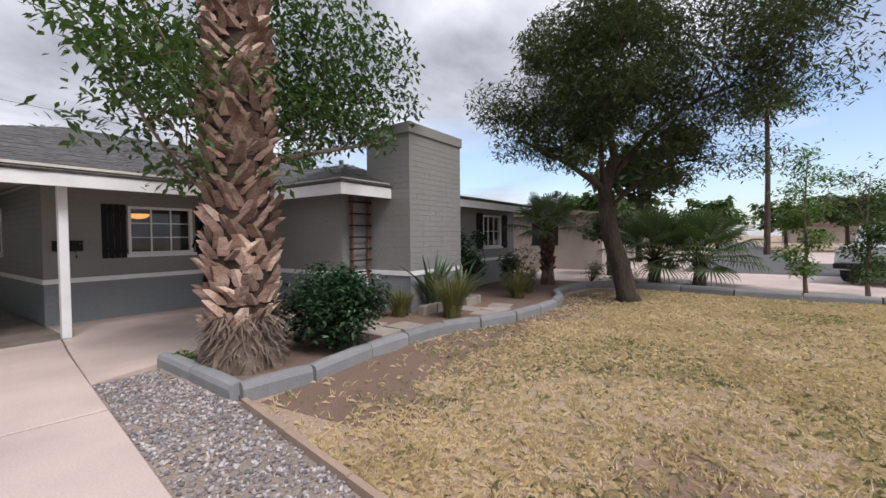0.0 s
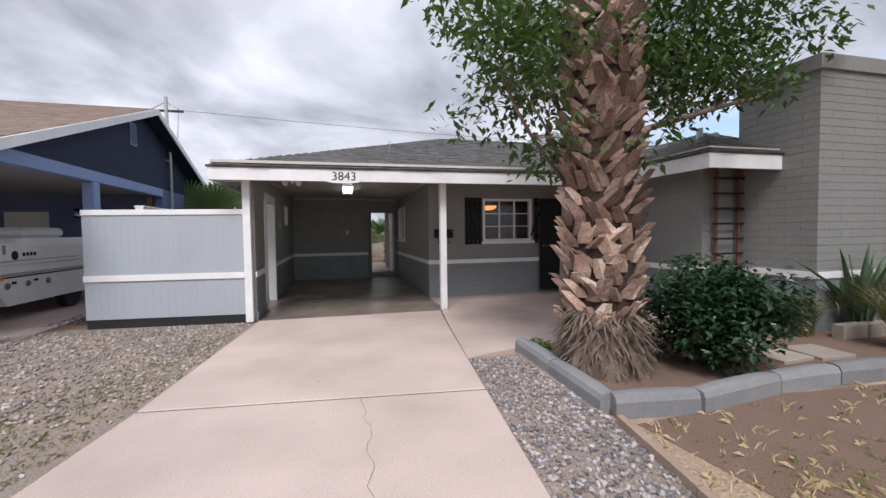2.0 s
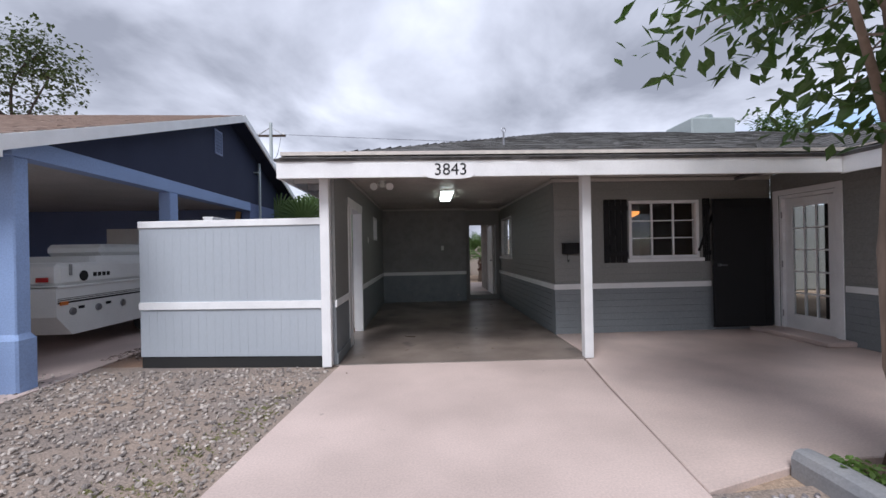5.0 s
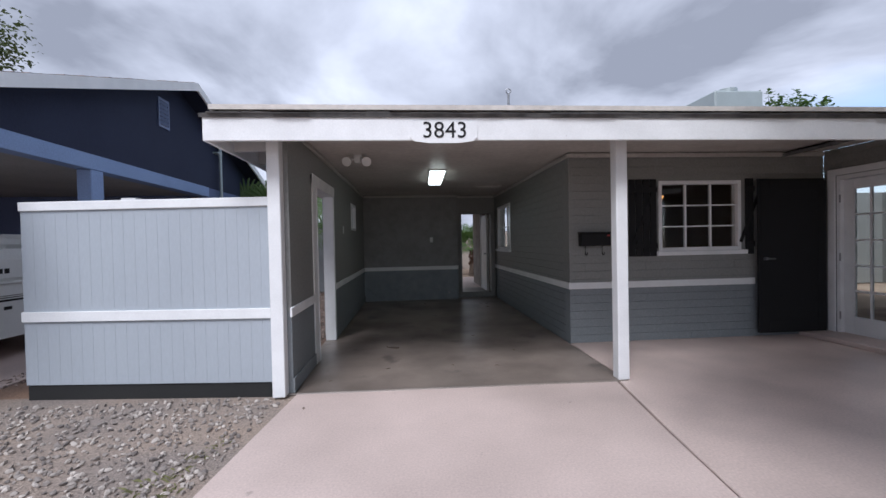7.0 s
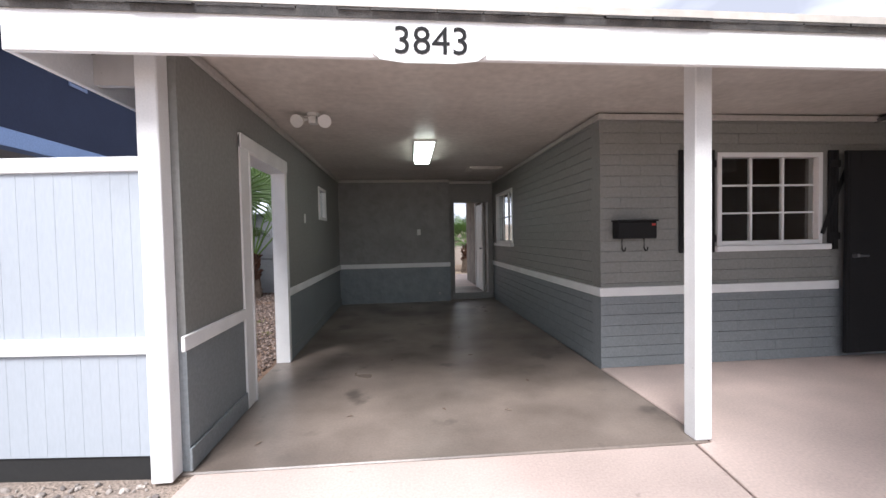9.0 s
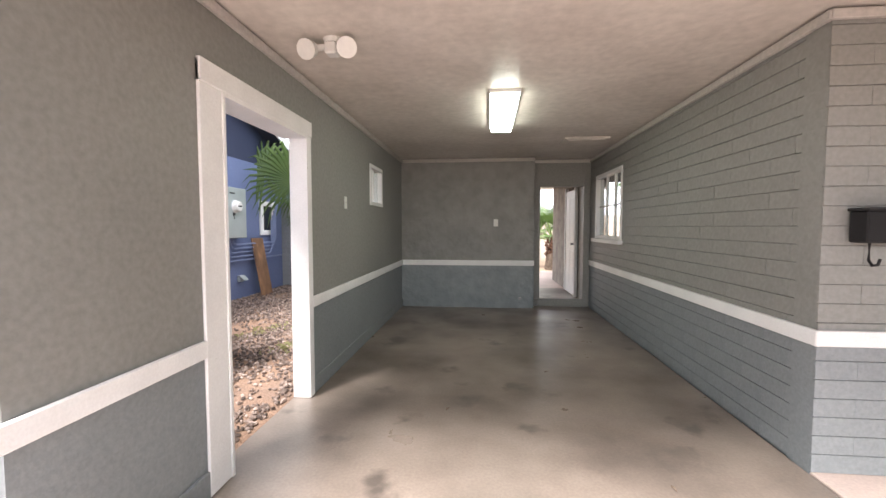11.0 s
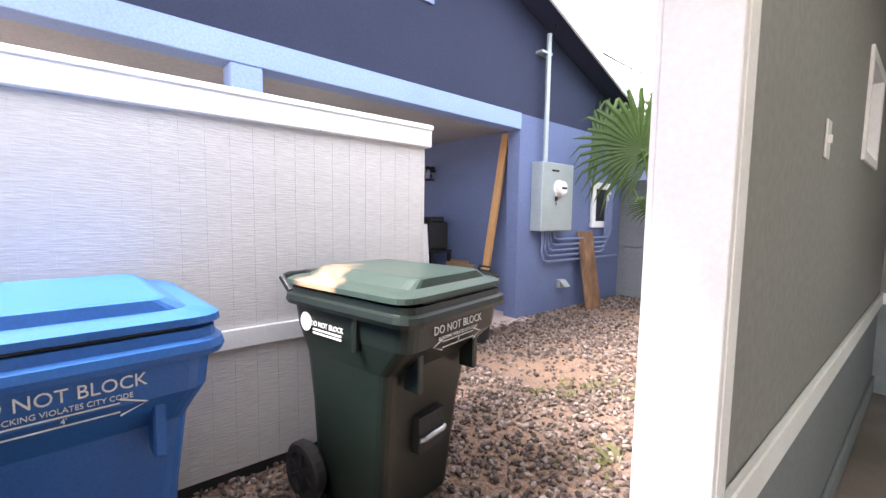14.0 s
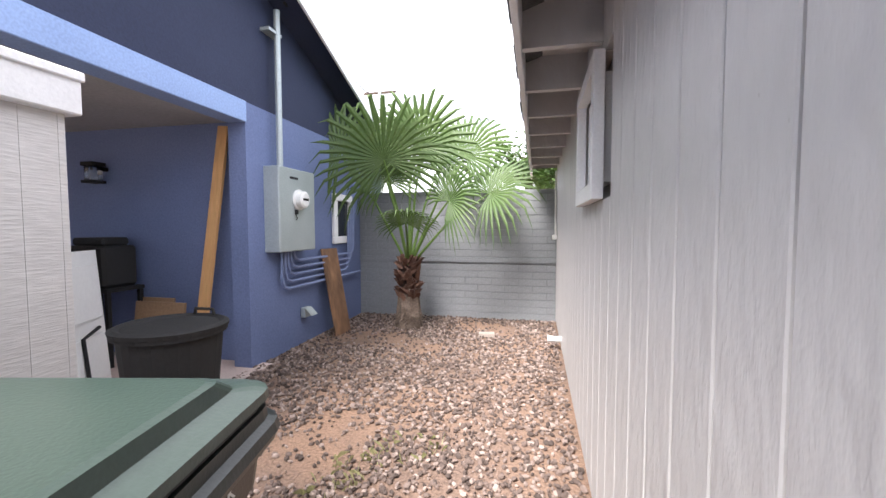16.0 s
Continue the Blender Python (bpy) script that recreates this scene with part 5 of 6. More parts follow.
# wheeled waste bins
def wheeled_bin(name, m, body_m, lid_m, label):
    c = base(name, m, label, "waste bin", "wheeled bins")
    B = Build()
    B.loft([rounded(0.225, 0.23, 0.05, 0.03, 4, -0.05), rounded(0.25, 0.255, 0.05, 0.45, 4, -0.03), rounded(0.272, 0.275, 0.05, 0.66, 4, -0.015), rounded(0.30, 0.285, 0.055, 0.70, 4, 0.0), rounded(0.35, 0.305, 0.06, 0.775, 4, 0.03), rounded(0.365, 0.315, 0.06, 0.885, 4, 0.03)])
    B.done("body", body_m, c)
    # rolled rim in two steps
    B = Build()
    B.loft([rounded(0.366, 0.316, 0.07, 0.862, 4, 0.03), rounded(0.392, 0.342, 0.075, 0.868, 4, 0.03), rounded(0.40, 0.35, 0.08, 0.885, 4, 0.03), rounded(0.395, 0.345, 0.08, 0.905, 4, 0.03), rounded(0.378, 0.33, 0.075, 0.912, 4, 0.03), rounded(0.376, 0.328, 0.075, 0.935, 4, 0.03), rounded(0.34, 0.30, 0.07, 0.938, 4, 0.03)])
    B.done("rim", body_m, c)
    # domed lid with a raised panel that narrows towards the front lip
    B = Build()
    B.loft([rounded(0.372, 0.33, 0.07, 0.942, 4, 0.02), rounded(0.386, 0.344, 0.075, 0.948, 4, 0.02), rounded(0.384, 0.342, 0.075, 0.966, 4, 0.02), rounded(0.365, 0.322, 0.07, 0.974, 4, 0.015), rounded(0.325, 0.265, 0.05, 0.984, 4, 0.03), rounded(0.30, 0.215, 0.04, 1.012, 4, 0.045), rounded(0.285, 0.20, 0.035, 1.016, 4, 0.045)])
    B.done("lid", lid_m, c)
    Build().loft([rounded(0.02, 0.25, 0.012, z, 2, 0.382) for z in (0.940, 0.962)]).done("lid_lip", M_DARK, c)
    for s in (-0.17, 0.17):
        Build().box(-0.40, -0.33, s - 0.035, s + 0.035, 0.955, 0.985, b=0.008).done("hinge", body_m, c)
        Build().box(0.335, 0.352, s - 0.02, s + 0.02, 0.978, 0.984, b=0.002).done("stop", M_DARK, c)
    B = Build()
    B.tube([(-0.36, -0.29, 0.90), (-0.45, -0.28, 0.95), (-0.47, -0.24, 0.955), (-0.47, 0.24, 0.955), (-0.45, 0.28, 0.95), (-0.36, 0.29, 0.90)], [0.017] * 6, 8)
    B.done("handle", body_m, c)
    for s in (-1, 1):
        T = Build()
        T.loft([[(-0.28 + r * math.cos(a * math.pi / 10), s * (0.25 + dx), 0.13 + r * math.sin(a * math.pi / 10)) for a in range(20)] for dx, r in ((0, 0.06), (0, 0.12), (0.015, 0.13), (0.05, 0.13), (0.06, 0.12), (0.06, 0.09), (0.045, 0.08), (0.05, 0.03))])
        for i in range(6):
            a = i * math.pi / 3
            T.box(-0.01, 0.01, -0.008, 0.008, 0.02, 0.1, m=Matrix.Translation((-0.28, s * 0.30, 0.13)) @ pose(0, 0, 0, 0, math.degrees(a), 0))
        T.done("wheel", M_DARK, c)
        # lifting ribs under the rim at both sides of the front
        Build().box(0.262, 0.345, s * 0.185 - 0.016, s * 0.185 + 0.016, 0.60, 0.775, b=0.006).done("rib", body_m, c)
        Build().box(0.10, 0.13, s * 0.312 - 0.016, s * 0.312 + 0.016, 0.74, 0.87, b=0.006).done("rib", body_m, c)
    # grip pocket with its bar
    Build().box(0.195, 0.2475, -0.085, 0.085, 0.30, 0.445).done("grip_pocket", M_DARK, c)
    Build().tube([(0.252, -0.085, 0.36), (0.262, -0.06, 0.36), (0.262, 0.06, 0.36), (0.252, 0.085, 0.36)], [0.011] * 4, 8).done("grip", M_STEEL, c)
    tm = mat(name + "_print", (0.74, 0.76, 0.74), 0.6, bump=0.0)
    words("print", "DO NOT BLOCK", 0.043, pose(0.3935, -0.01, 0.832, 90, 0, 90), tm, c, 0.001)
    words("print", "BLOCKING VIOLATES CITY CODE", 0.0175, pose(0.3915, -0.01, 0.800, 90, 0, 90), tm, c, 0.001)
    words("print", "4'", 0.018, pose(0.390, -0.01, 0.7745, 90, 0, 90), tm, c, 0.001)
    A = Build()
    for y0, y1, z0, z1 in ((-0.115, 0.095, 0.7845, 0.7875), (-0.115, 0.095, 0.7635, 0.7665)):
        A.box(0.388, 0.391, y0, y1, z0, z1)
    for s, yc in ((-1, -0.115), (1, 0.095)):
        for sg in (-1, 1):
            A.add([(0.390, yc, 0.7755 + sg * 0.022), (0.390, yc, 0.7755 + sg * 0.017), (0.390, yc + s * 0.055, 0.7745), (0.390, yc + s * 0.06, 0.7765)], [(0, 1, 2, 3)])
    A.done("arrow", tm, c)
    words("print", "DO NOT BLOCK", 0.029, pose(-0.07, -0.313, 0.80, 90, 0, 0), tm, c, 0.001)
    for k in (0, 1):
        Build().box(-0.165, 0.025, -0.3125, -0.3115, 0.774 - 0.014 * k, 0.781 - 0.014 * k).done("print_bar", tm, c)
    Build().tube([(-0.215, -0.309, 0.80), (-0.215, -0.314, 0.80)], [0.038, 0.038], 16).done("emblem", tm, c)
    c.scale = (1.0, 1.0, 1.085)
    return c


wheeled_bin("green_waste_bin", pose(-2.75, 9.71, -0.03, 0, 0, 12), M_GREENP, M_GREENLID, "dark green wheeled waste bin with faded lid")
wheeled_bin("blue_recycling_bin", pose(-2.83, 8.58, -0.03, 0, 0, 4), M_BLUEP, M_BLUEP, "blue wheeled recycling bin beside the fence")

# ---- small fixtures of the carport ----
fl = base("ceiling_light", pose(0.125, 10.48, 2.43, 0, 0, -1), "white fluorescent ceiling light, lit", "lamp")
Build().box(-0.13, 0.13, -0.61, 0.61, -0.03, 0.0, b=0.004).done("housing", M_WPLAST, fl)
Build().loft([[(-0.115, yy, -0.03), (-0.10, yy, -0.075), (0.10, yy, -0.075), (0.115, yy, -0.03)] for yy in (-0.6, 0.6)]).done("lens", M_LAMP, fl)
sp = base("spotlight", pose(-0.95, 8.90, 2.43), "twin white ceiling spotlight with sensor", "lamp")
B = Build().tube([(0, 0, 0), (0, 0, -0.03)], [0.06, 0.05], 14).box(-0.035, 0.035, -0.06, 0.02, -0.10, -0.03, b=0.008)
for s in (-1, 1):
    B.tube([(s * 0.03, 0, -0.04), (s * 0.1, -0.03, -0.06), (s * 0.11, -0.06, -0.075), (s * 0.12, -0.12, -0.10)], [0.015, 0.02, 0.045, 0.058], 14)
B.done("heads", M_WPLAST, sp)
for nm, m, lab in (("light_switch", pose(0.155, 13.199, 1.385, 90, 0, 0), "white wall switch plate"), ("light_switch", pose(-1.389, 10.38, 1.555, 90, 0, 90), "white wall switch plate")):
    o = Build().box(-0.035, 0.035, -0.058, 0.058, 0, 0.006, b=0.002).box(-0.006, 0.006, -0.012, 0.012, 0.006, 0.014).done(nm, M_WPLAST)
    o.matrix_world = m
    tagged(o, lab + " on the grey wall", "switch", "wall switches")
o = Build().tube([(0.55, 13.2, 0.16), (0.55, 13.185, 0.16)], [0.025, 0.025], 12).done("wall_vent_plug", M_STEEL)
tagged(o, "small round metal plug low on the wall", "vent")
mbx = base("mailbox", pose(2.0, 8.775, 1.21), "black metal wall mailbox with two hooks", "mailbox")
Build().box(-0.19, 0.19, -0.11, 0, 0.03, 0.19, b=0.008).box(-0.20, 0.20, -0.125, 0.0, 0.19, 0.205, b=0.004).done("body", M_BLACK, mbx)
for s in (-0.11, 0.11):
    Build().tube([(s, -0.03, 0.03), (s, -0.03, -0.06), (s, -0.05, -0.085), (s, -0.08, -0.08), (s, -0.09, -0.05)], [0.007] * 5, 6).done("hook", M_BLACK, mbx)
Build().box(0.14, 0.175, -0.113, -0.1105, 0.15, 0.17).done("sticker", mat("red_sticker", (0.5, 0.05, 0.04), 0.6), mbx)
ld = base("trellis_ladder", pose(5.58, 5.42, 0.12), "rusty metal ladder trellis on the wall", "trellis")
B = Build()
for s in (-0.21, 0.21):
    B.box(s - 0.02, s + 0.02, -0.02, 0.02, 0.5, 2.2, b=0.003)
B.done("rail", M_BRICKRED, ld)
for i in range(7):
    Build().box(-0.30, 0.27, -0.045, -0.02, 0.62 + i * 0.225, 0.65 + i * 0.225, b=0.003).done("rung", M_BLACK, ld)
Build().tube([(0.2, 0.03, -0.12), (0.2, 0.03, 0.55)], [0.03, 0.03], 10).done("downpipe", M_WHITE, ld)
ac = base("rooftop_cooler", pose(6.1, 11.75, 3.70), "pale grey rooftop cooler box", "cooler")
Build().box(-0.5, 0.5, -0.5, 0.5, -0.1, 0.45, b=0.03).tube([(-0.1, -0.3, 0.45), (-0.1, -0.3, 0.52), (-0.1, -0.3, 0.53)], [0.18, 0.18, 0.1], 16).done("housing", M_METAL, ac)
rv = Build().tube([(5.6, 5.95, 2.72), (5.6, 5.95, 2.98)], [0.05, 0.05], 12).box(5.75, 5.85, 5.8, 6.1, 2.75, 2.90, b=0.02).done("roof_vent", M_METAL)
tagged(rv, "small metal roof vent pipe", "vent")
rv = Build().tube([(0.9, 8.6, 2.86), (0.9, 8.6, 3.10)], [0.014, 0.014], 8).tube([(0.9 + 0.03 * math.cos(a * 0.7), 8.6, 3.13 + 0.03 * math.sin(a * 0.7)) for a in range(10)], [0.006] * 10, 6).done("service_hook", M_STEEL)
tagged(rv, "thin metal service hook on the roof", "hook")


# ---- kerb, edging and pavers ----
kerb = structure(new("kerb"), "grey painted concrete kerb of the garden bed")
KP = [(1.93, 4.85), (1.90, 4.0), (1.86, 3.12), (2.55, 3.02), (3.5, 3.15), (4.2, 3.15), (5.0, 3.09), (5.6, 2.8), (6.4, 2.56), (7.25, 2.47), (8.1, 2.45), (8.9, 2.6), (9.6, 2.95), (10.6, 3.05), (11.6, 2.85), (12.1, 2.3), (12.15, 1.6), (11.95, 0.5), (11.72, -0.6), (11.65, -1.8), (11.62, -3.0), (11.6, -4.5), (11.6, -6.0), (11.6, -8.0)]
rk = random.Random(4)
for i in range(len(KP) - 1):
    a, c = Vector((*KP[i], 0)), Vector((*KP[i + 1], 0))
    d = (c - a).normalized()
    s = Vector((-d.y, d.x, 0))
    B = Build()
    rings = []
    w, h = 0.085, 0.135 + rk.uniform(-0.012, 0.012)
    n = 4
    for j in range(n + 1):
        p = a.lerp(c, 0.012 + 0.976 * j / n)
        q = 0.92 if j in (0, n) else 1.0
        rings.append([p + s * u * w * q + Vector((0, 0, z * (h if z > 0 else 1) * q)) for u, z in ((-1, -0.05), (-1.0, 0.55), (-0.75, 0.9), (-0.3, 1.0), (0.3, 1.0), (0.75, 0.9), (1.0, 0.55), (1, -0.05))])
    B.loft(rings)
    B.done("kerb_stone", M_KERB, kerb, False)
B = Build()
for t in range(9):
    y0, y1 = -4.4 + t * 0.815, -4.4 + (t + 1) * 0.815 - 0.006
    x0, x1 = 1.48 + (y0 - 1.08) * 0.171, 1.48 + (y1 - 1.08) * 0.171
    B.prism([(x0 - 0.025, y0), (x0 + 0.025, y0), (x1 + 0.025, y1), (x1 - 0.025, y1)], -0.05, 0.035 + 0.004 * (t % 3))
structure(B.done("edging_strip", mat("tan_edging", (0.36, 0.26, 0.20), 0.9, (0.26, 0.19, 0.15), big=4, fine=60)), "tan concrete edging strip of the lawn")
pav = structure(new("pavers"), "grey square pavers in the garden bed")
for i, (x, y, r) in enumerate(((4.35, 3.75, 4), (4.85, 3.7, -3), (4.6, 4.25, 6), (6.45, 3.15, 5), (6.95, 3.2, -8), (7.35, 3.3, 12), (6.7, 3.65, 2))):
    o = Build().box(-0.22, 0.22, -0.22, 0.22, -0.03, 0.035, b=0.006).done("paver", M_PAVE, pav)
    o.matrix_local = pose(x, y, 0, 0, 0, r)
pe = base("planter_edging", pose(0, 0, 0), "pale concrete block edging in the garden bed", "edging")
for x0, x1, y0, y1 in ((5.75, 6.15, 4.0, 4.14), (6.16, 6.56, 3.98, 4.12), (6.98, 7.4, 3.85, 3.99), (7.42, 7.56, 3.85, 4.3)):
    Build().box(x0, x1, y0, y1, -0.02, 0.17, b=0.01).done("block", M_PAVE, pe)

# ---- street and distance ----
structure(Build().box(12.9, 40, -60, 6, -0.05, -0.02).box(12.9, 16.0, -60, 60, -0.05, -0.021).done("pavement", M_CONC), "pale concrete drive and pavement")
structure(Build().box(18.5, 26.0, -80, 1.0, -0.05, -0.012).box(26.0, 90, -3.5, 0.8, -0.05, -0.012).done("road", M_ASPH), "grey asphalt road")


# ---- palms and trees ----
def palm_trunk(name, m, h, r0, r1, label, boots, seed, flare=0.55, size=0.26):
    rng = random.Random(seed)
    c = base(name, m, label, "palm")
    B = Build()
    n = 14
    pts = [(0.02 * math.sin(i), 0, -0.03 + h * i / n) for i in range(n + 1)]
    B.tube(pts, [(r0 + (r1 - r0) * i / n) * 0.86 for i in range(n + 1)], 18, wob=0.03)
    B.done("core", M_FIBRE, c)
    A = Build()
    k = 0
    z = 0.42
    while z < h:
        f = z / h
        r = r0 + (r1 - r0) * f
        per = 9 if boots else 7
        for j in range(per):
            a = 2 * math.pi * (j + (k % 2) * 0.5) / per + rng.uniform(-0.16, 0.16)
            # a cut leaf base: broad clasping foot, narrowing to a hacked-off tip that leans out
            s = size * rng.uniform(0.75, 1.2)
            w = s * rng.uniform(0.65, 1.0)
            out = rng.uniform(0.2, 0.6)
            twist = rng.choice((-1, 1)) * rng.uniform(0.2, 1.15)
            R = Vector((math.cos(a), math.sin(a), 0))
            T = Vector((-math.sin(a), math.cos(a), 0))
            up = (Vector((0, 0, 1)) + T * twist).normalized()
            o = R * r * 0.84 + Vector((0, 0, z + rng.uniform(-0.05, 0.05)))
            rings = []
            for u, ww, dd, th in ((0, 0.85, 0.0, 0.012), (0.35, 1.0, 0.22, 0.022), (0.7, 0.72, 0.6, 0.024), (1.0, 0.52, 1.0, 0.016)):
                p = o + up * s * u + R * (out * s * dd + 0.03)
                side = T * (w * ww * 0.5)
                bow = R * (-w * 0.22)
                rings.append([p - side + bow, p + R * th, p + side + bow, p + side * 0.6 - R * th * 0.8 + bow * 0.6, p - side * 0.6 - R * th * 0.8 + bow * 0.6])
            pale = boots and rng.random() < (0.55 if z < 1.35 else 0.10)
            if pale:
                Build().loft(rings).done("cut_leaf_base", M_BOOTPALE, c)
            else:
                A.loft(rings)
        z += size * 0.40
        k += 1
    tagged(A.done("leaf_bases", M_BOOT if boots else M_BOOTRED, c), kind="stuff")
    # shaggy foot of dry fibre
    S = Build()
    for i in range(900 if boots else 150):
        a = rng.uniform(0, 6.3)
        z0 = rng.uniform(0.10, 0.62) * (1 if boots else 0.4)
        ra = r0 * rng.uniform(0.8, 1.0)
        R = Vector((math.cos(a), math.sin(a), 0))
        T = Vector((-math.sin(a), math.cos(a), 0))
        p = R * ra + Vector((0, 0, z0))
        L = rng.uniform(0.12, 0.32) * (1 if boots else 0.5)
        q = p + (R * rng.uniform(0.3, 0.9) - Vector((0, 0, 1)) * rng.uniform(0.2, 0.9) + T * rng.uniform(-0.6, 0.6)).normalized() * L
        q.z = max(q.z, 0.0)
        w = rng.uniform(0.004, 0.014)
        S.add([p - T * w, p + T * w, p.lerp(q, 0.6) + T * w * 0.8 + R * 0.02, q, p.lerp(q, 0.6) - T * w * 0.8 + R * 0.02], [(0, 1, 2, 4), (4, 2, 3)])
    S.loft([[(r * math.cos(t * 0.3927) * (1 + 0.08 * math.sin(3 * t)), r * math.sin(t * 0.3927) * (1 + 0.08 * math.sin(3 * t)), z) for t in range(16)] for r, z in ((r0 * 1.28, -0.03), (r0 * 1.18, 0.12), (r0 * 1.02, 0.35), (r0 * 0.9, 0.55))])
    S.done("root_skirt", M_SKIRT, c)
    return c


palm_trunk("palm_tree", pose(2.42, 4.02, 0), 6.6, 0.37, 0.27, "tall palm trunk covered in cut leaf bases", True, 11, size=0.21)


def fan_leaf(B, foot, tip, size, rng, droop=0.35, face=None):
    """A fan palm leaf: a stalk and a ring of pleated fingers."""
    foot, tip = Vector(foot), Vector(tip)
    mid = foot.lerp(tip, 0.5) + Vector((0, 0, (tip - foot).length * 0.08))
    B.tube([foot, mid, tip], [0.022, 0.016, 0.011], 6, 1)
    ax = (tip - mid).normalized()
    if face is None:
        face = Vector((rng.uniform(-0.5, 0.5), -1, 0.35))
    nrm = (Vector(face) - ax * Vector(face).dot(ax)).normalized()
    sd = ax.cross(nrm)
    n = 30
    for i in range(n):
        th = radians(-135 + 270 * i / (n - 1))
        d = (ax * math.cos(th) + sd * math.sin(th)).normalized()
        L = size * (0.78 + 0.22 * math.cos(th * 0.7)) * rng.uniform(0.92, 1.06)
        e = d.cross(nrm).normalized()
        w = L * 0.036
        dr = Vector((0, 0, -1)) * L * (droop + 0.12)
        p0 = tip
        p1 = tip + d * L * 0.5 + nrm * L * 0.06
        p2 = tip + d * L * 0.82 + dr * 0.22 + nrm * L * 0.04
        p3 = tip + d * L * 0.98 + dr * rng.uniform(0.35, 0.9)
        r = nrm * w * 0.5
        B.add([p0, p1 - e * w, p1 + r, p1 + e * w, p2 - e * w * 0.6, p2 + r * 0.7, p2 + e * w * 0.6, p3], [(0, 1, 2), (0, 2, 3), (1, 4, 5, 2), (2, 5, 6, 3), (4, 7, 5), (5, 7, 6)], 0)


def fan_palm(name, m, h, r, leaves, label, seed, material=M_FAN, grow=1.0):
    c = palm_trunk(name, m, h, r, r * 0.8, label, False, seed, size=0.13)
    rng = random.Random(seed)
    B = Build()
    for az, el, st, size, face in leaves:
        st, size = st * grow, size * grow
        d = Vector((math.cos(radians(az)) * math.cos(radians(el)), math.sin(radians(az)) * math.cos(radians(el)), math.sin(radians(el))))
        fan_leaf(B, (0, 0, h - 0.06), Vector((0, 0, h)) + d * st, size, rng, face=face)
    B.done("crown", [material, M_VINE], c)
    return c


YARD = [(-165, 58, 1.5, 0.80, (0.3, -1, 0.2)), (-100, 64, 1.25, 0.88, (0.15, -1, 0.45)), (-50, 74, 1.35, 0.80, (0.1, -1, 0.2)), (0, 40, 1.25, 0.68, (0, -0.8, 0.9)), (60, 66, 1.35, 0.75, (0, -1, 0.5)), (150, 68, 1.45, 0.75, (0.2, -1, 0.4)), (-30, 48, 0.95, 0.55, (0.1, -0.9, 0.6)), (-140, 74, 1.0, 0.55, (0, -1, 0.3)), (100, 80, 1.5, 0.72, (0.1, -1, 0.3)), (-75, 35, 0.8, 0.42, (0.2, -0.7, 0.8)), (20, 62, 1.45, 0.7, (0, -1, 0.4))]
fan_palm("fan_palm", pose(-3.57, 14.78, -0.02), 0.90, 0.15, YARD, "young green fan palm against the yard wall", 21, grow=1.18)
ring = [(i * 137.5 % 360, 75 - i * 4.6, 0.8, 0.62, (math.cos(i * 2.4), math.sin(i * 2.4), 0.6)) for i in range(18)]
big_ring = [(i * 137.5 % 360, 80 - i * 3.6, 1.0, 0.75, (math.cos(i * 2.4), math.sin(i * 2.4), 0.6)) for i in range(26)]
fan_palm("fan_palm", pose(11.6, 3.9, 0), 1.55, 0.16, ring, "fan palm in the garden bed", 22, M_FANDK)
fan_palm("fan_palm", pose(13.3, 1.3, -0.02), 0.75, 0.14, big_ring, "low bushy fan palm beyond the lawn", 23, M_FANDK)
fan_palm("fan_palm", pose(13.6, 0.2, -0.02), 0.7, 0.14, big_ring, "low bushy fan palm beyond the lawn", 24, M_FANDK)
fan_palm("fan_palm", pose(2.2, 20.0, -0.05), 1.0, 0.2, ring, "fan palm in the back garden", 25)
fan_palm("fan_palm", pose(1.3, 22.0, -0.05), 1.0, 0.2, ring, "fan palm in the back garden", 26)


def tree(name, m, label, trunk, limbs, clumps, size, leafm, barkm, seed, narrow=0.42, count=300, droop=0.3):
    """trunk: (points, radii); limbs: end points from a point of the trunk; clumps: (centre, radii)."""
    rng = random.Random(seed)
    c = base(name, m, label, "tree")
    B = Build()
    B.tube(trunk[0], trunk[1], 12, wob=0.06)
    L = Build()
    ends = []
    for k, e, r in limbs:
        pts = limb(B, trunk[0][k], e, r, r * 0.35, rng)
        for q in (2, 3, 4, 5):
            for _ in range(3):
                t = pts[q] + Vector((rng.uniform(-1, 1), rng.uniform(-1, 1), rng.uniform(-0.3, 0.9))) * 0.75
                limb(B, pts[q], t, r * 0.28, r * 0.06, rng, n=3, sides=5)
                ends.append(t)
    B.done("trunk", barkm, c, True)
    for cc, rr, n in clumps:
        leaf_clump(L, cc, rr, n, size, rng, droop=droop, narrow=narrow)
    for t in ends:
        leaf_clump(L, t, (0.42, 0.42, 0.3), count, size, rng, droop=droop, narrow=narrow)
    L.done("foliage", leafm, c)
    return c


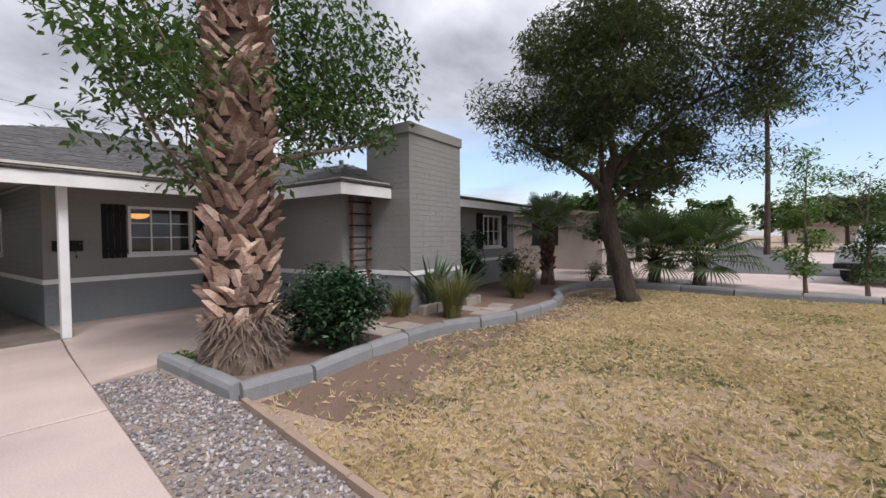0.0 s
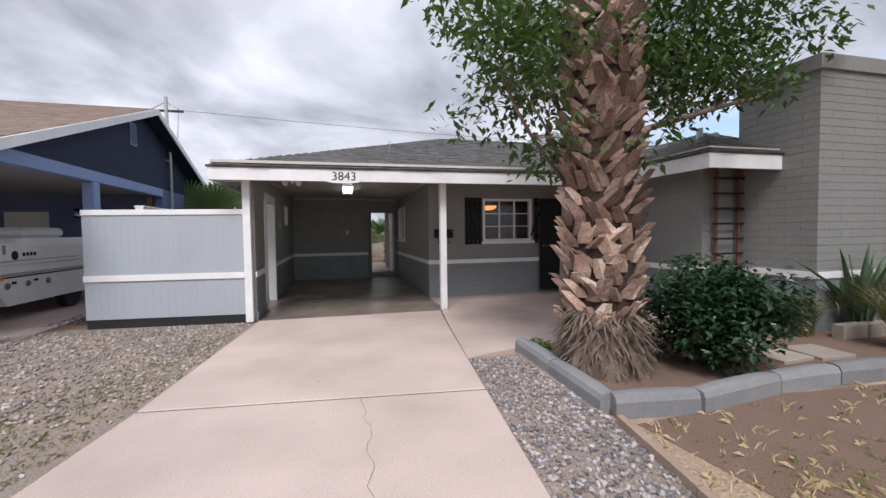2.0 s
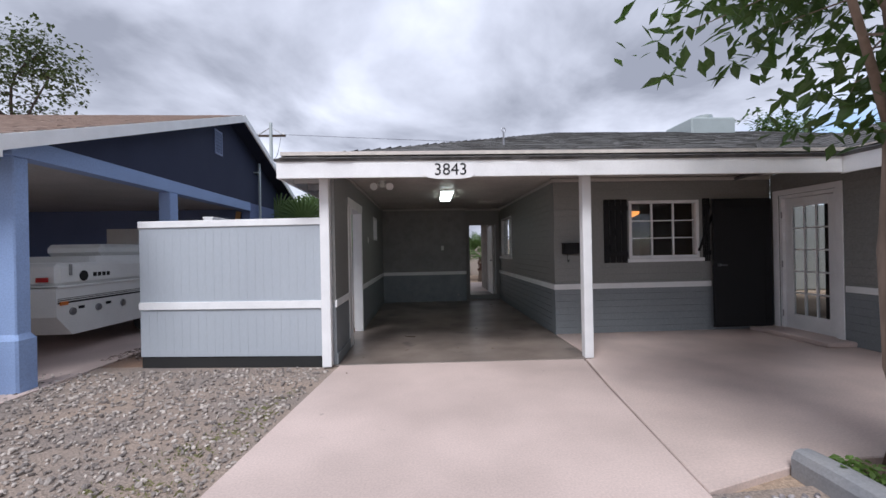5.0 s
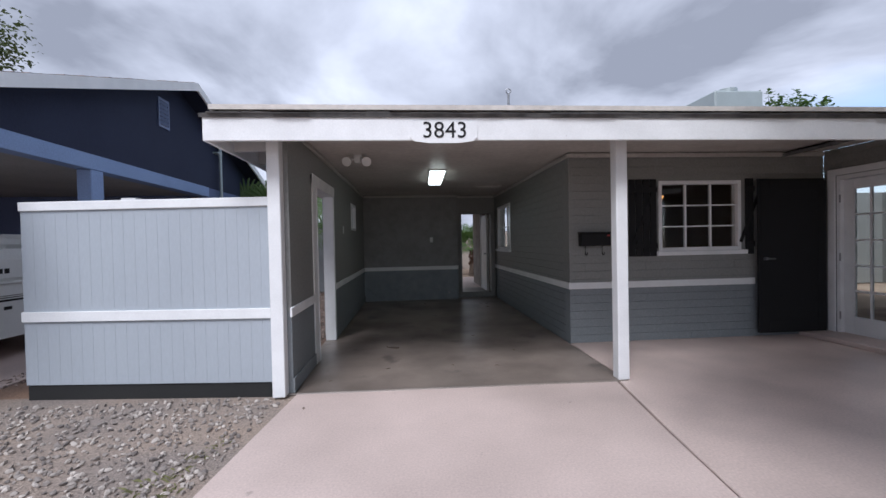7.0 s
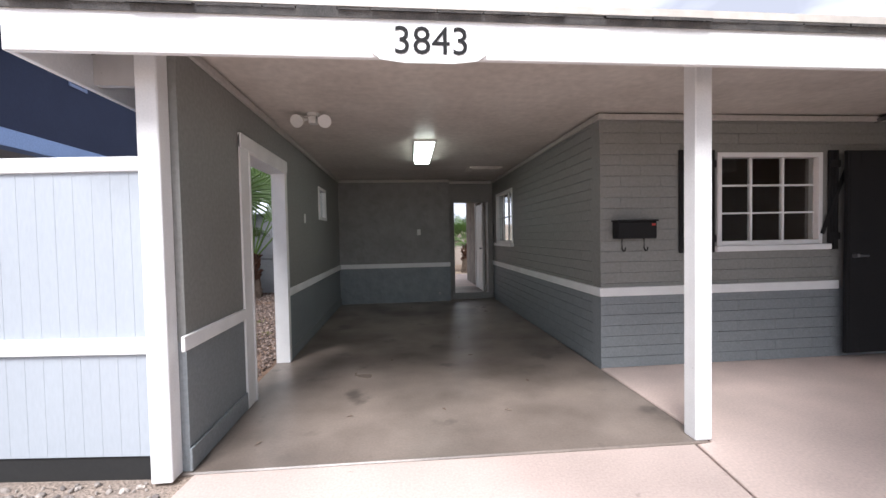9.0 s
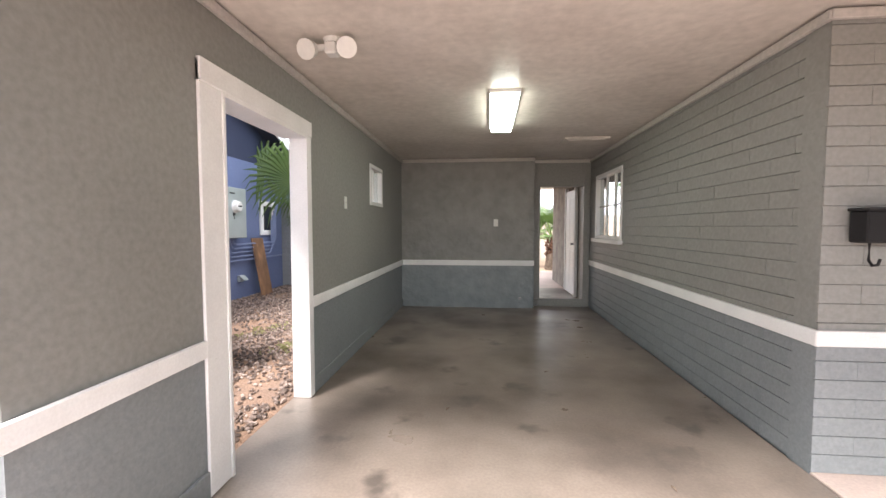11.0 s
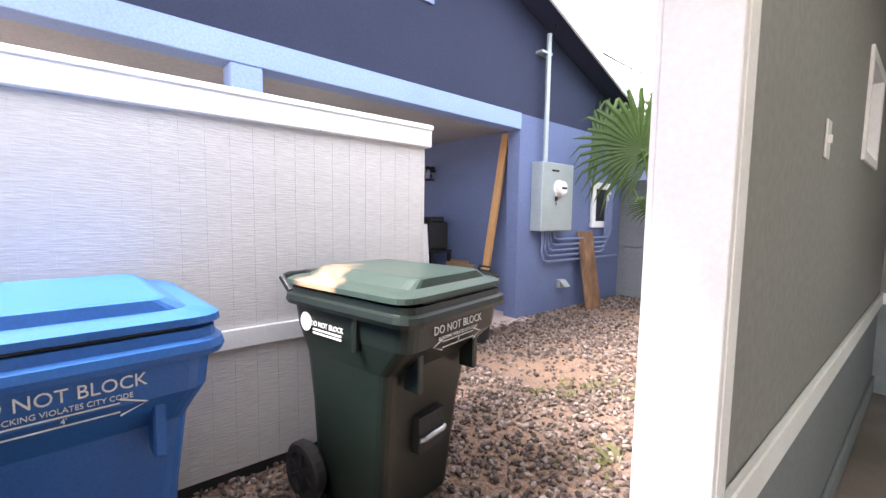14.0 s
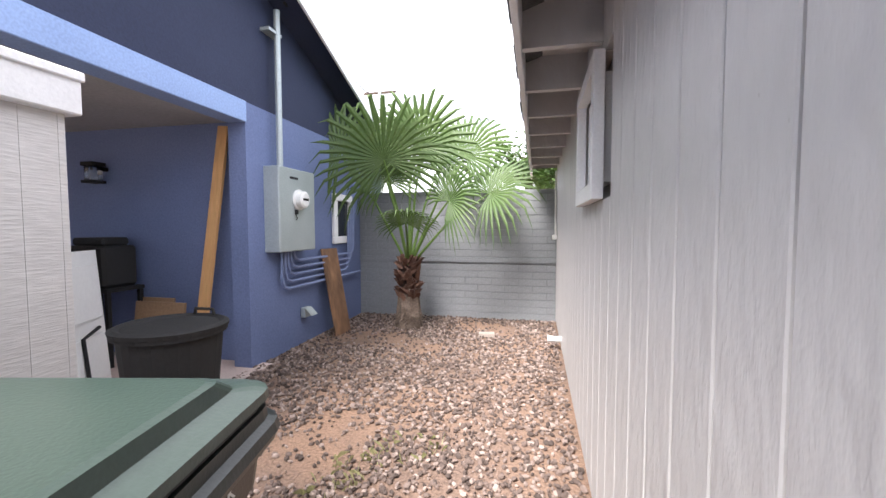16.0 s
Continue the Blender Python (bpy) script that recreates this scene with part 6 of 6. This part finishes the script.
# broadleaf tree behind the palm
tree("ash_tree", pose(2.5, 4.8, 0), "leafy green tree with a pale slender trunk", ([(0, 0, -0.03), (-0.03, -0.02, 0.6), (0.02, 0.05, 1.3), (0.0, 0.0, 1.9), (0.12, 0.08, 2.3)], [0.085, 0.07, 0.065, 0.06, 0.055]),
     [(3, (-1.1, -0.6, 3.0), 0.026), (4, (-0.8, -0.3, 3.9), 0.03), (4, (1.7, 0.0, 3.2), 0.055), (4, (2.7, -0.3, 3.05), 0.05), (4, (1.0, 0.9, 4.0), 0.045), (4, (0.2, 0.3, 4.3), 0.045), (4, (3.0, 0.2, 3.9), 0.045), (3, (-0.7, -0.4, 2.75), 0.025)],
     [((1.8, 0.1, 3.6), (1.5, 0.7, 0.75), 2300), ((2.2, -0.2, 4.55), (1.6, 0.8, 0.7), 1500), ((0.9, 0.0, 4.8), (1.2, 0.7, 0.6), 800), ((-0.5, -0.2, 3.5), (0.8, 0.5, 0.7), 450)], 0.125, M_LEAF, M_PALEBARK, 31, count=62, droop=0.5)

# dark fine-leaved tree on the lawn
rt = random.Random(8)
cl = []
for i in range(62):
    d = Vector((rt.gauss(0, 1), rt.gauss(0, 1), rt.gauss(0, 1))).normalized() * (rt.random() ** 0.4)
    cl.append(((0.1 + d.x * 3.7, 0.0 + d.y * 4.0, 5.6 + d.z * 2.2), (rt.uniform(0.6, 1.1), rt.uniform(0.6, 1.1), rt.uniform(0.4, 0.75)), 900))
cl += [((1.6, -2.2, 3.2), (0.8, 0.9, 0.55), 700), ((-0.6, 2.4, 3.6), (0.7, 0.7, 0.4), 500), ((2.3, -0.6, 2.9), (0.5, 0.8, 0.5), 500), ((0.8, -3.3, 4.6), (1.0, 0.9, 0.9), 800)]
tree("lawn_tree", pose(9.7, 1.35, -0.05), "large dark fine-leaved tree with leaning trunk", ([(0, 0, -0.03), (0.0, 0.02, 0.15), (-0.05, 0.12, 0.7), (-0.12, 0.32, 1.4), (-0.12, 0.42, 2.0), (0.0, 0.5, 2.5), (0.1, 0.3, 3.2)], [0.31, 0.23, 0.2, 0.185, 0.175, 0.16, 0.12]),
     [(5, (-1.3, 2.0, 3.6), 0.08), (5, (1.0, -1.8, 4.6), 0.09), (6, (0.5, 0.2, 6.2), 0.09), (5, (-1.6, -0.2, 5.0), 0.07), (6, (2.2, 0.6, 5.2), 0.07), (6, (-0.6, 1.9, 5.4), 0.06), (4, (1.3, -1.4, 3.2), 0.05)], cl, 0.14, M_LEAFDK, M_BARK, 32, narrow=0.26, count=220)


def bush(name, m, label, rx, rz, n, size, leafm, seed, category="shrub", stems=True, lumps=9):
    rng = random.Random(seed)
    c = base(name, m, label, category)
    L, S = Build(), Build()
    for i in range(lumps):
        a, r = rng.uniform(0, 6.3), rx * 0.62 * rng.random() ** 0.5
        zz = rz * rng.uniform(0.25, 0.85) * (1 - 0.35 * r / rx)
        p = (r * math.cos(a), r * math.sin(a), zz)
        q = rx * rng.uniform(0.3, 0.5)
        leaf_clump(L, p, (q, q, min(q, zz)), n // lumps, size, rng, narrow=0.55, droop=0.1)
        limb(S, (0, 0, -0.02), p, 0.02, 0.006, rng, n=3, sides=5)
    S.done("stems", M_BARK, c)
    L.done("foliage", leafm, c)
    return c


bush("round_shrub", pose(3.45, 3.72, 0), "dense dark green glossy shrub in the bed", 0.84, 1.30, 8500, 0.075, M_SHRUB, 41, lumps=16)
bush("ground_cover", pose(2.12, 4.62, 0.0), "small low green plant beside the kerb", 0.2, 0.16, 350, 0.05, M_VINE, 42)
bush("tall_shrub", pose(8.9, 4.9, 0), "tall dark leafy shrub against the facade", 0.75, 2.1, 1600, 0.13, M_SHRUB, 43, lumps=12)
bush("garden_shrub", pose(10.4, 4.2, 0), "green rounded garden shrub", 0.8, 1.1, 1500, 0.09, M_FANDK, 44)
bush("garden_shrub", pose(12.4, 2.0, 0), "low pale green shrub by the kerb", 0.5, 0.55, 700, 0.07, M_VINE, 45)
bush("garden_shrub", pose(12.9, 3.0, 0), "low pale green shrub by the kerb", 0.6, 0.6, 700, 0.07, M_FANDK, 46)


def strap_plant(name, m, label, n, L, w, material, seed, lean=0.6, category="plant"):
    rng = random.Random(seed)
    c = base(name, m, label, category)
    B = Build()
    for i in range(n):
        a = rng.uniform(0, 6.3)
        R = Vector((math.cos(a), math.sin(a), 0))
        T = Vector((-math.sin(a), math.cos(a), 0))
        ll, ln = L * rng.uniform(0.6, 1.1), lean * rng.uniform(0.15, 1.2)
        o = R * rng.uniform(0, 0.12 if w > 0.03 else 0.16)
        rings = []
        for u, ww in ((0, 0.7), (0.3, 1.0), (0.65, 0.8), (0.9, 0.35), (1, 0.03)):
            p = o + R * (ll * ln * u * u) + Vector((0, 0, ll * (u - 0.35 * ln * u * u)))
            rings.append([p - T * w * ww, p - R * w * 0.25, p + T * w * ww])
        k = len(rings)
        B.add([p for r in rings for p in r], [(i * 3 + s, i * 3 + s + 1, i * 3 + s + 4, i * 3 + s + 3) for i in range(k - 1) for s in (0, 1)])
    B.done("leaves", material, c)
    return c


strap_plant("agave", pose(6.3, 4.75 - 0.55, 0.0), "large blue-green strap-leaved agave in the bed", 34, 1.15, 0.055, M_AGAVE, 51, 0.55)
strap_plant("agave", pose(7.2, 4.15, 0.0), "large blue-green strap-leaved agave in the bed", 26, 1.0, 0.055, M_AGAVE, 52, 0.8)
strap_plant("ornamental_grass", pose(5.5, 4.35, 0), "clump of yellowing ornamental grass", 260, 0.62, 0.006, M_ORNG, 53, 0.7, "grass")
strap_plant("ornamental_grass", pose(5.9, 3.5, 0), "clump of green and tan ornamental grass", 420, 0.85, 0.006, M_ORNG, 54, 0.6, "grass")
strap_plant("ornamental_grass", pose(8.6, 3.5, 0), "clump of tan ornamental grass", 260, 0.7, 0.007, M_ORNG, 55, 0.8, "grass")
strap_plant("ornamental_grass", pose(9.6, 3.7, 0), "clump of tan ornamental grass", 260, 0.8, 0.007, M_ORNG, 56, 0.8, "grass")

# slender young trees beyond the lawn's kerb
for i, (x, y, h, mt) in enumerate(((12.45, -1.95, 3.3, M_VINE), (12.6, -3.0, 2.7, M_LEAF))):
    rr = random.Random(60 + i)
    cs = [((rr.uniform(-0.35, 0.35), rr.uniform(-0.45, 0.45), h * f), (0.35, 0.35, 0.25), 170 if f > 0.55 else 420) for f in (0.2, 0.3, 0.4, 0.5, 0.55, 0.6, 0.68, 0.75, 0.82, 0.9, 0.98)]
    tree("young_tree", pose(x, y, -0.03), "slender young tree with sparse green leaves", ([(0, 0, -0.02), (0.02, 0.03, 0.5), (0, 0.0, 1.0), (0.0, 0.05, h * 0.6), (0.02, 0, h)], [0.05, 0.04, 0.03, 0.02, 0.008]), [(2, (0.3, -0.4, h * 0.75), 0.016), (3, (-0.2, 0.35, h * 0.9), 0.012)], cs, 0.10, mt, M_PALEBARK, 70 + i, count=10)

# large trees and hedges in the distance
for i, (x, y, h, r, n) in enumerate(((24, 3.5, 7.0, 2.8, 1500), (40, 6, 5.0, 4.5, 1500), (48, 0.5, 5.5, 4.5, 1500), (44, -8, 5.0, 4.0, 1400), (55, -16, 6, 5, 1400), (7.5, 26, 6.0, 3.0, 1400), (-1, 34, 6.5, 3.2, 1400), (12, 16, 6.9, 1.8, 1800), (9, 17.5, 5.2, 2.0, 1200), (-13.6, 16.5, 10.5, 2.2, 2400), (-1.9, 19.3, 3.9, 1.3, 1200), (11, 32, 6.0, 3.2, 1200), (60, 12, 6.5, 5, 1400), (52, -5, 5.0, 4.5, 1500), (34, 9, 5.5, 4.0, 1500), (15.5, 3.0, 2.6, 1.3, 1500))):
    rr = random.Random(80 + i)
    cs = []
    for j in range(12):
        d = Vector((rr.gauss(0, 1), rr.gauss(0, 1), rr.gauss(0, 1))).normalized() * rr.random() ** 0.4
        cs.append(((d.x * r * 0.75, d.y * r * 0.75, h * 0.66 + d.z * h * 0.24), (r * 0.35, r * 0.35, h * 0.1), n // 12))
    tree("garden_tree", pose(x, y, -0.05), "leafy green tree in the distance", ([(0, 0, -0.03), (0.05, 0.05, h * 0.3), (0, 0, h * 0.55)], [0.16, 0.13, 0.08]), [(1, (r * 0.4, 0.3, h * 0.7), 0.07), (2, (-r * 0.4, -0.2, h * 0.75), 0.06), (2, (0, r * 0.4, h * 0.8), 0.05)], cs, 0.16 if x < 20 and y < 30 else 0.5, M_LEAF if i % 3 else M_LEAFDK, M_BARK, 90 + i, narrow=0.6, count=20)
# tall thin palm far off, and low houses
B = Build()
B.tube([(0, 0, -0.05), (0.1, 0, 5), (0, 0.1, 10.3)], [0.2, 0.15, 0.13], 8)
c = base("tall_palm", pose(36, -2.6, 0), "very tall thin palm in the distance", "palm")
B.done("trunk", M_BARK, c)
L = Build()
fr = random.Random(5)
for i in range(22):
    d = Vector((math.cos(i * 2.4), math.sin(i * 2.4), fr.uniform(-0.6, 0.8)))
    fan_leaf(L, (0, 0.1, 10.3), Vector((0, 0.1, 10.3)) + d * 0.9, 1.0, fr, face=(d.x, d.y, 0.8))
L.done("crown", [M_FANDK, M_FANDK], c)


def far_house(name, x0, x1, y0, y1, h, wallm, label):
    c = base(name, pose(0, 0, 0), label, "house")
    Build().box(x0, x1, y0, y1, -0.05, h).done("wall", wallm, c)
    e, m_ = 0.5, (y0 + y1) / 2
    rz = h + (y1 - y0) * 0.07
    Build().add([(x0 - e, y0 - e, h), (x1 + e, y0 - e, h), (x1 + e, y1 + e, h), (x0 - e, y1 + e, h), (x0 - e, m_, rz), (x1 + e, m_, rz)], [(0, 1, 5, 4), (2, 3, 4, 5), (1, 2, 5), (3, 0, 4), (0, 3, 2, 1)]).done("roof", M_TANSHIN, c)
    W = Build()
    for t in (0.2, 0.45, 0.75):
        yy = y0 + (y1 - y0) * t
        W.box(x0 - 0.03, x0 + 0.02, yy, yy + 1.2, 1.0, 2.0)
    W.done("window", M_BLACK, c)
    return c


M_BRK = mat("tan_block_wall", (0.34, 0.29, 0.25), 0.9, (0.27, 0.23, 0.20), big=3, fine=40)
far_house("brick_house", 17.5, 28, 3.8, 13, 2.3, M_BRK, "low tan block house next along the street")
far_house("street_house", 82, 94, -24, -8, 2.7, M_BRK, "low tan house across the street")
far_house("street_house", 64, 76, 3, 16, 2.7, M_BRK, "low tan house across the street")
Build_wall = Build().box(-8, 12, 24.0, 24.2, -0.05, 1.8)
structure(Build_wall.done("wall_back_garden", M_BRK), "tan block wall at the end of the back garden")

# utility pole with wires
up = base("utility_pole", pose(-13.8, 40, -0.05), "tall utility pole with crossarm and wires", "pole")
Build().tube([(0, 0, 0), (0, 0, 13.0)], [0.2, 0.14], 10).done("pole", M_METAL, up)
Build().box(-1.3, 1.3, -0.07, 0.07, 11.75, 11.93, b=0.01).done("crossarm", M_BARK, up)
for s_ in (-1, 1):
    Build().tube([(s_ * 1.2, 0, 11.85), (0.0, 0, 12.6)], [0.035, 0.035], 6).done("brace", M_STEEL, up)
    Build().tube([(s_ * 1.1, 0, 11.93), (s_ * 1.1, 0, 12.15)], [0.05, 0.035], 8).done("insulator", M_WPLAST, up)
for x1, y1, z1 in ((9.4, -26.8, 3.75), (70, 2, 11.5), (-60, 4, 12.0)):
    pts = [Vector((0.9, 0, 11.95)).lerp(Vector((x1, y1, z1)), t / 14) - Vector((0, 0, 0.8 * math.sin(math.pi * t / 14))) for t in range(15)]
    Build().tube(pts, [0.016] * 15, 5).done("wire", M_BLACK, up)
up2 = base("utility_pole", pose(2.2, 33, -0.05), "dark wooden utility pole behind the houses", "pole")
Build().tube([(0, 0, 0), (0, 0, 7.4)], [0.13, 0.1], 8).box(0.05, 0.5, -0.05, 0.05, 6.4, 7.1).done("pole", M_BARK, up2)

# ---- loose gravel, grass and litter ----
STRIP = [(0.05, -4.4), (0.52, -4.4), (1.46, 1.08), (1.77, 2.95), (1.78, 4.6), (1.22, 4.6), (0.89, 2.0)]
pebbles("gravel_strip", [p for p in STRIP if True], 7000, 0.034, M_STGREY, 1, "loose grey crushed gravel", -0.018, keep=lambda x, y: 1.0 if y > 0 else 0.45)
pebbles("gravel_yard", [(-4.55, 8.0), (-1.57, 8.0), (-1.57, 15.5), (-4.55, 15.5)], 18500, 0.036, M_STTAN, 2, "loose tan and pink gravel", -0.016, keep=lambda x, y: 0.25 if noise.noise((x * 1.1, y * 1.1, 3)) > 0.25 else 1.0)
pebbles("gravel_front", [(-6.2, 2.6), (-2.0, 2.6), (-1.6, 5.0), (-1.45, 7.4), (-6.2, 7.5)], 6500, 0.036, M_STDULL, 3, "dusty grey gravel beside the driveway", -0.018, keep=lambda x, y: 1.0 if y > 4.2 + 0.8 * noise.noise((x, y, 0)) else 0.3)
LAWN = [(0.75, -4.4), (1.55, 1.08), (1.87, 2.9), (3.5, 3.0), (5.0, 2.9), (7.25, 2.35), (9.6, 2.8), (11.9, 1.5), (11.5, -0.6), (11.5, -6.0), (2.0, -6.0)]


def lawn_dry(x, y):
    n = noise.noise((x * 0.6, y * 0.6, 1.5))
    d = 0.95 - 0.85 * max(0.0, min(1.0, (y - 1.3 + 0.9 * noise.noise((x * 0.9, y * 0.9, 2))) / 0.9))
    return d * (0.85 if n > -0.1 else 0.45)


def lawn_green(x, y):
    n = noise.noise((x * 0.55, y * 0.55, 7.5))
    return (0.75 if n > 0.08 else 0.12) * (1.0 - 0.75 * max(0.0, min(1.0, (y - 0.6) / 1.2)))


edge = [(2.1 + 0.33 * i, 1.75 + 0.5 * noise.noise((i * 0.45, 0, 9)) + 0.16 * noise.noise((i * 1.9, 3, 9)) - (0.9 if i > 20 else 0.0)) for i in range(29)]
structure(Build().prism(edge + [(11.6, 2.5), (9.6, 2.85), (7.25, 2.37), (5.0, 2.95), (3.5, 3.05), (1.95, 2.93)], -0.06, -0.045).done("bare_patch", M_DIRT), "bare brown dirt along the kerb under the tree")
blades("lawn_dry", LAWN, 42000, 0.05, 0.005, M_STRAW, 4, "dry straw-coloured lawn grass", -0.05, lawn_dry, 1.2)
blades("lawn_green", LAWN, 14000, 0.05, 0.005, M_GRASS, 5, "patchy green lawn grass", -0.05, lawn_green, 0.9)
blades("verge_grass", [(-6, 2.0), (-2.1, 2.0), (-1.62, 5.2), (-1.6, 6.8), (-2.6, 4.4), (-6, 3.9)], 3000, 0.035, 0.003, M_GRASS, 6, "thin grass along the driveway", -0.03, None, 1.0)
blades("weeds", [(-3.0, 10.5), (-2.0, 10.5), (-2.0, 12.2), (-3.0, 12.2)], 120, 0.06, 0.004, M_GRASS, 7, "small weeds in the gravel", -0.02, lambda x, y: 1.0 if noise.noise((x * 2, y * 2, 4)) > 0.15 else 0.0, 0.9)
# fallen leaves on the floor
rl = random.Random(17)
for i, (x, y) in enumerate(((-0.55, 8.05), (0.1, 8.1), (0.55, 8.0), (-1.2, 7.05), (0.9, 8.6), (-0.3, 9.4), (-1.1, 7.75), (0.5, 10.2))):
    a = rl.uniform(0, 360)
    o = Build().add([(0, 0, 0.003), (0.025, 0.012, 0.010), (0.06, 0, 0.004), (0.025, -0.012, 0.008)], [(0, 1, 2, 3)]).done("fallen_leaf", M_SKIRT)
    o.matrix_world = pose(x, y, 0.001, 0, 0, a)
    tagged(o, "dry brown fallen leaf on the concrete", "leaf", "fallen leaves")
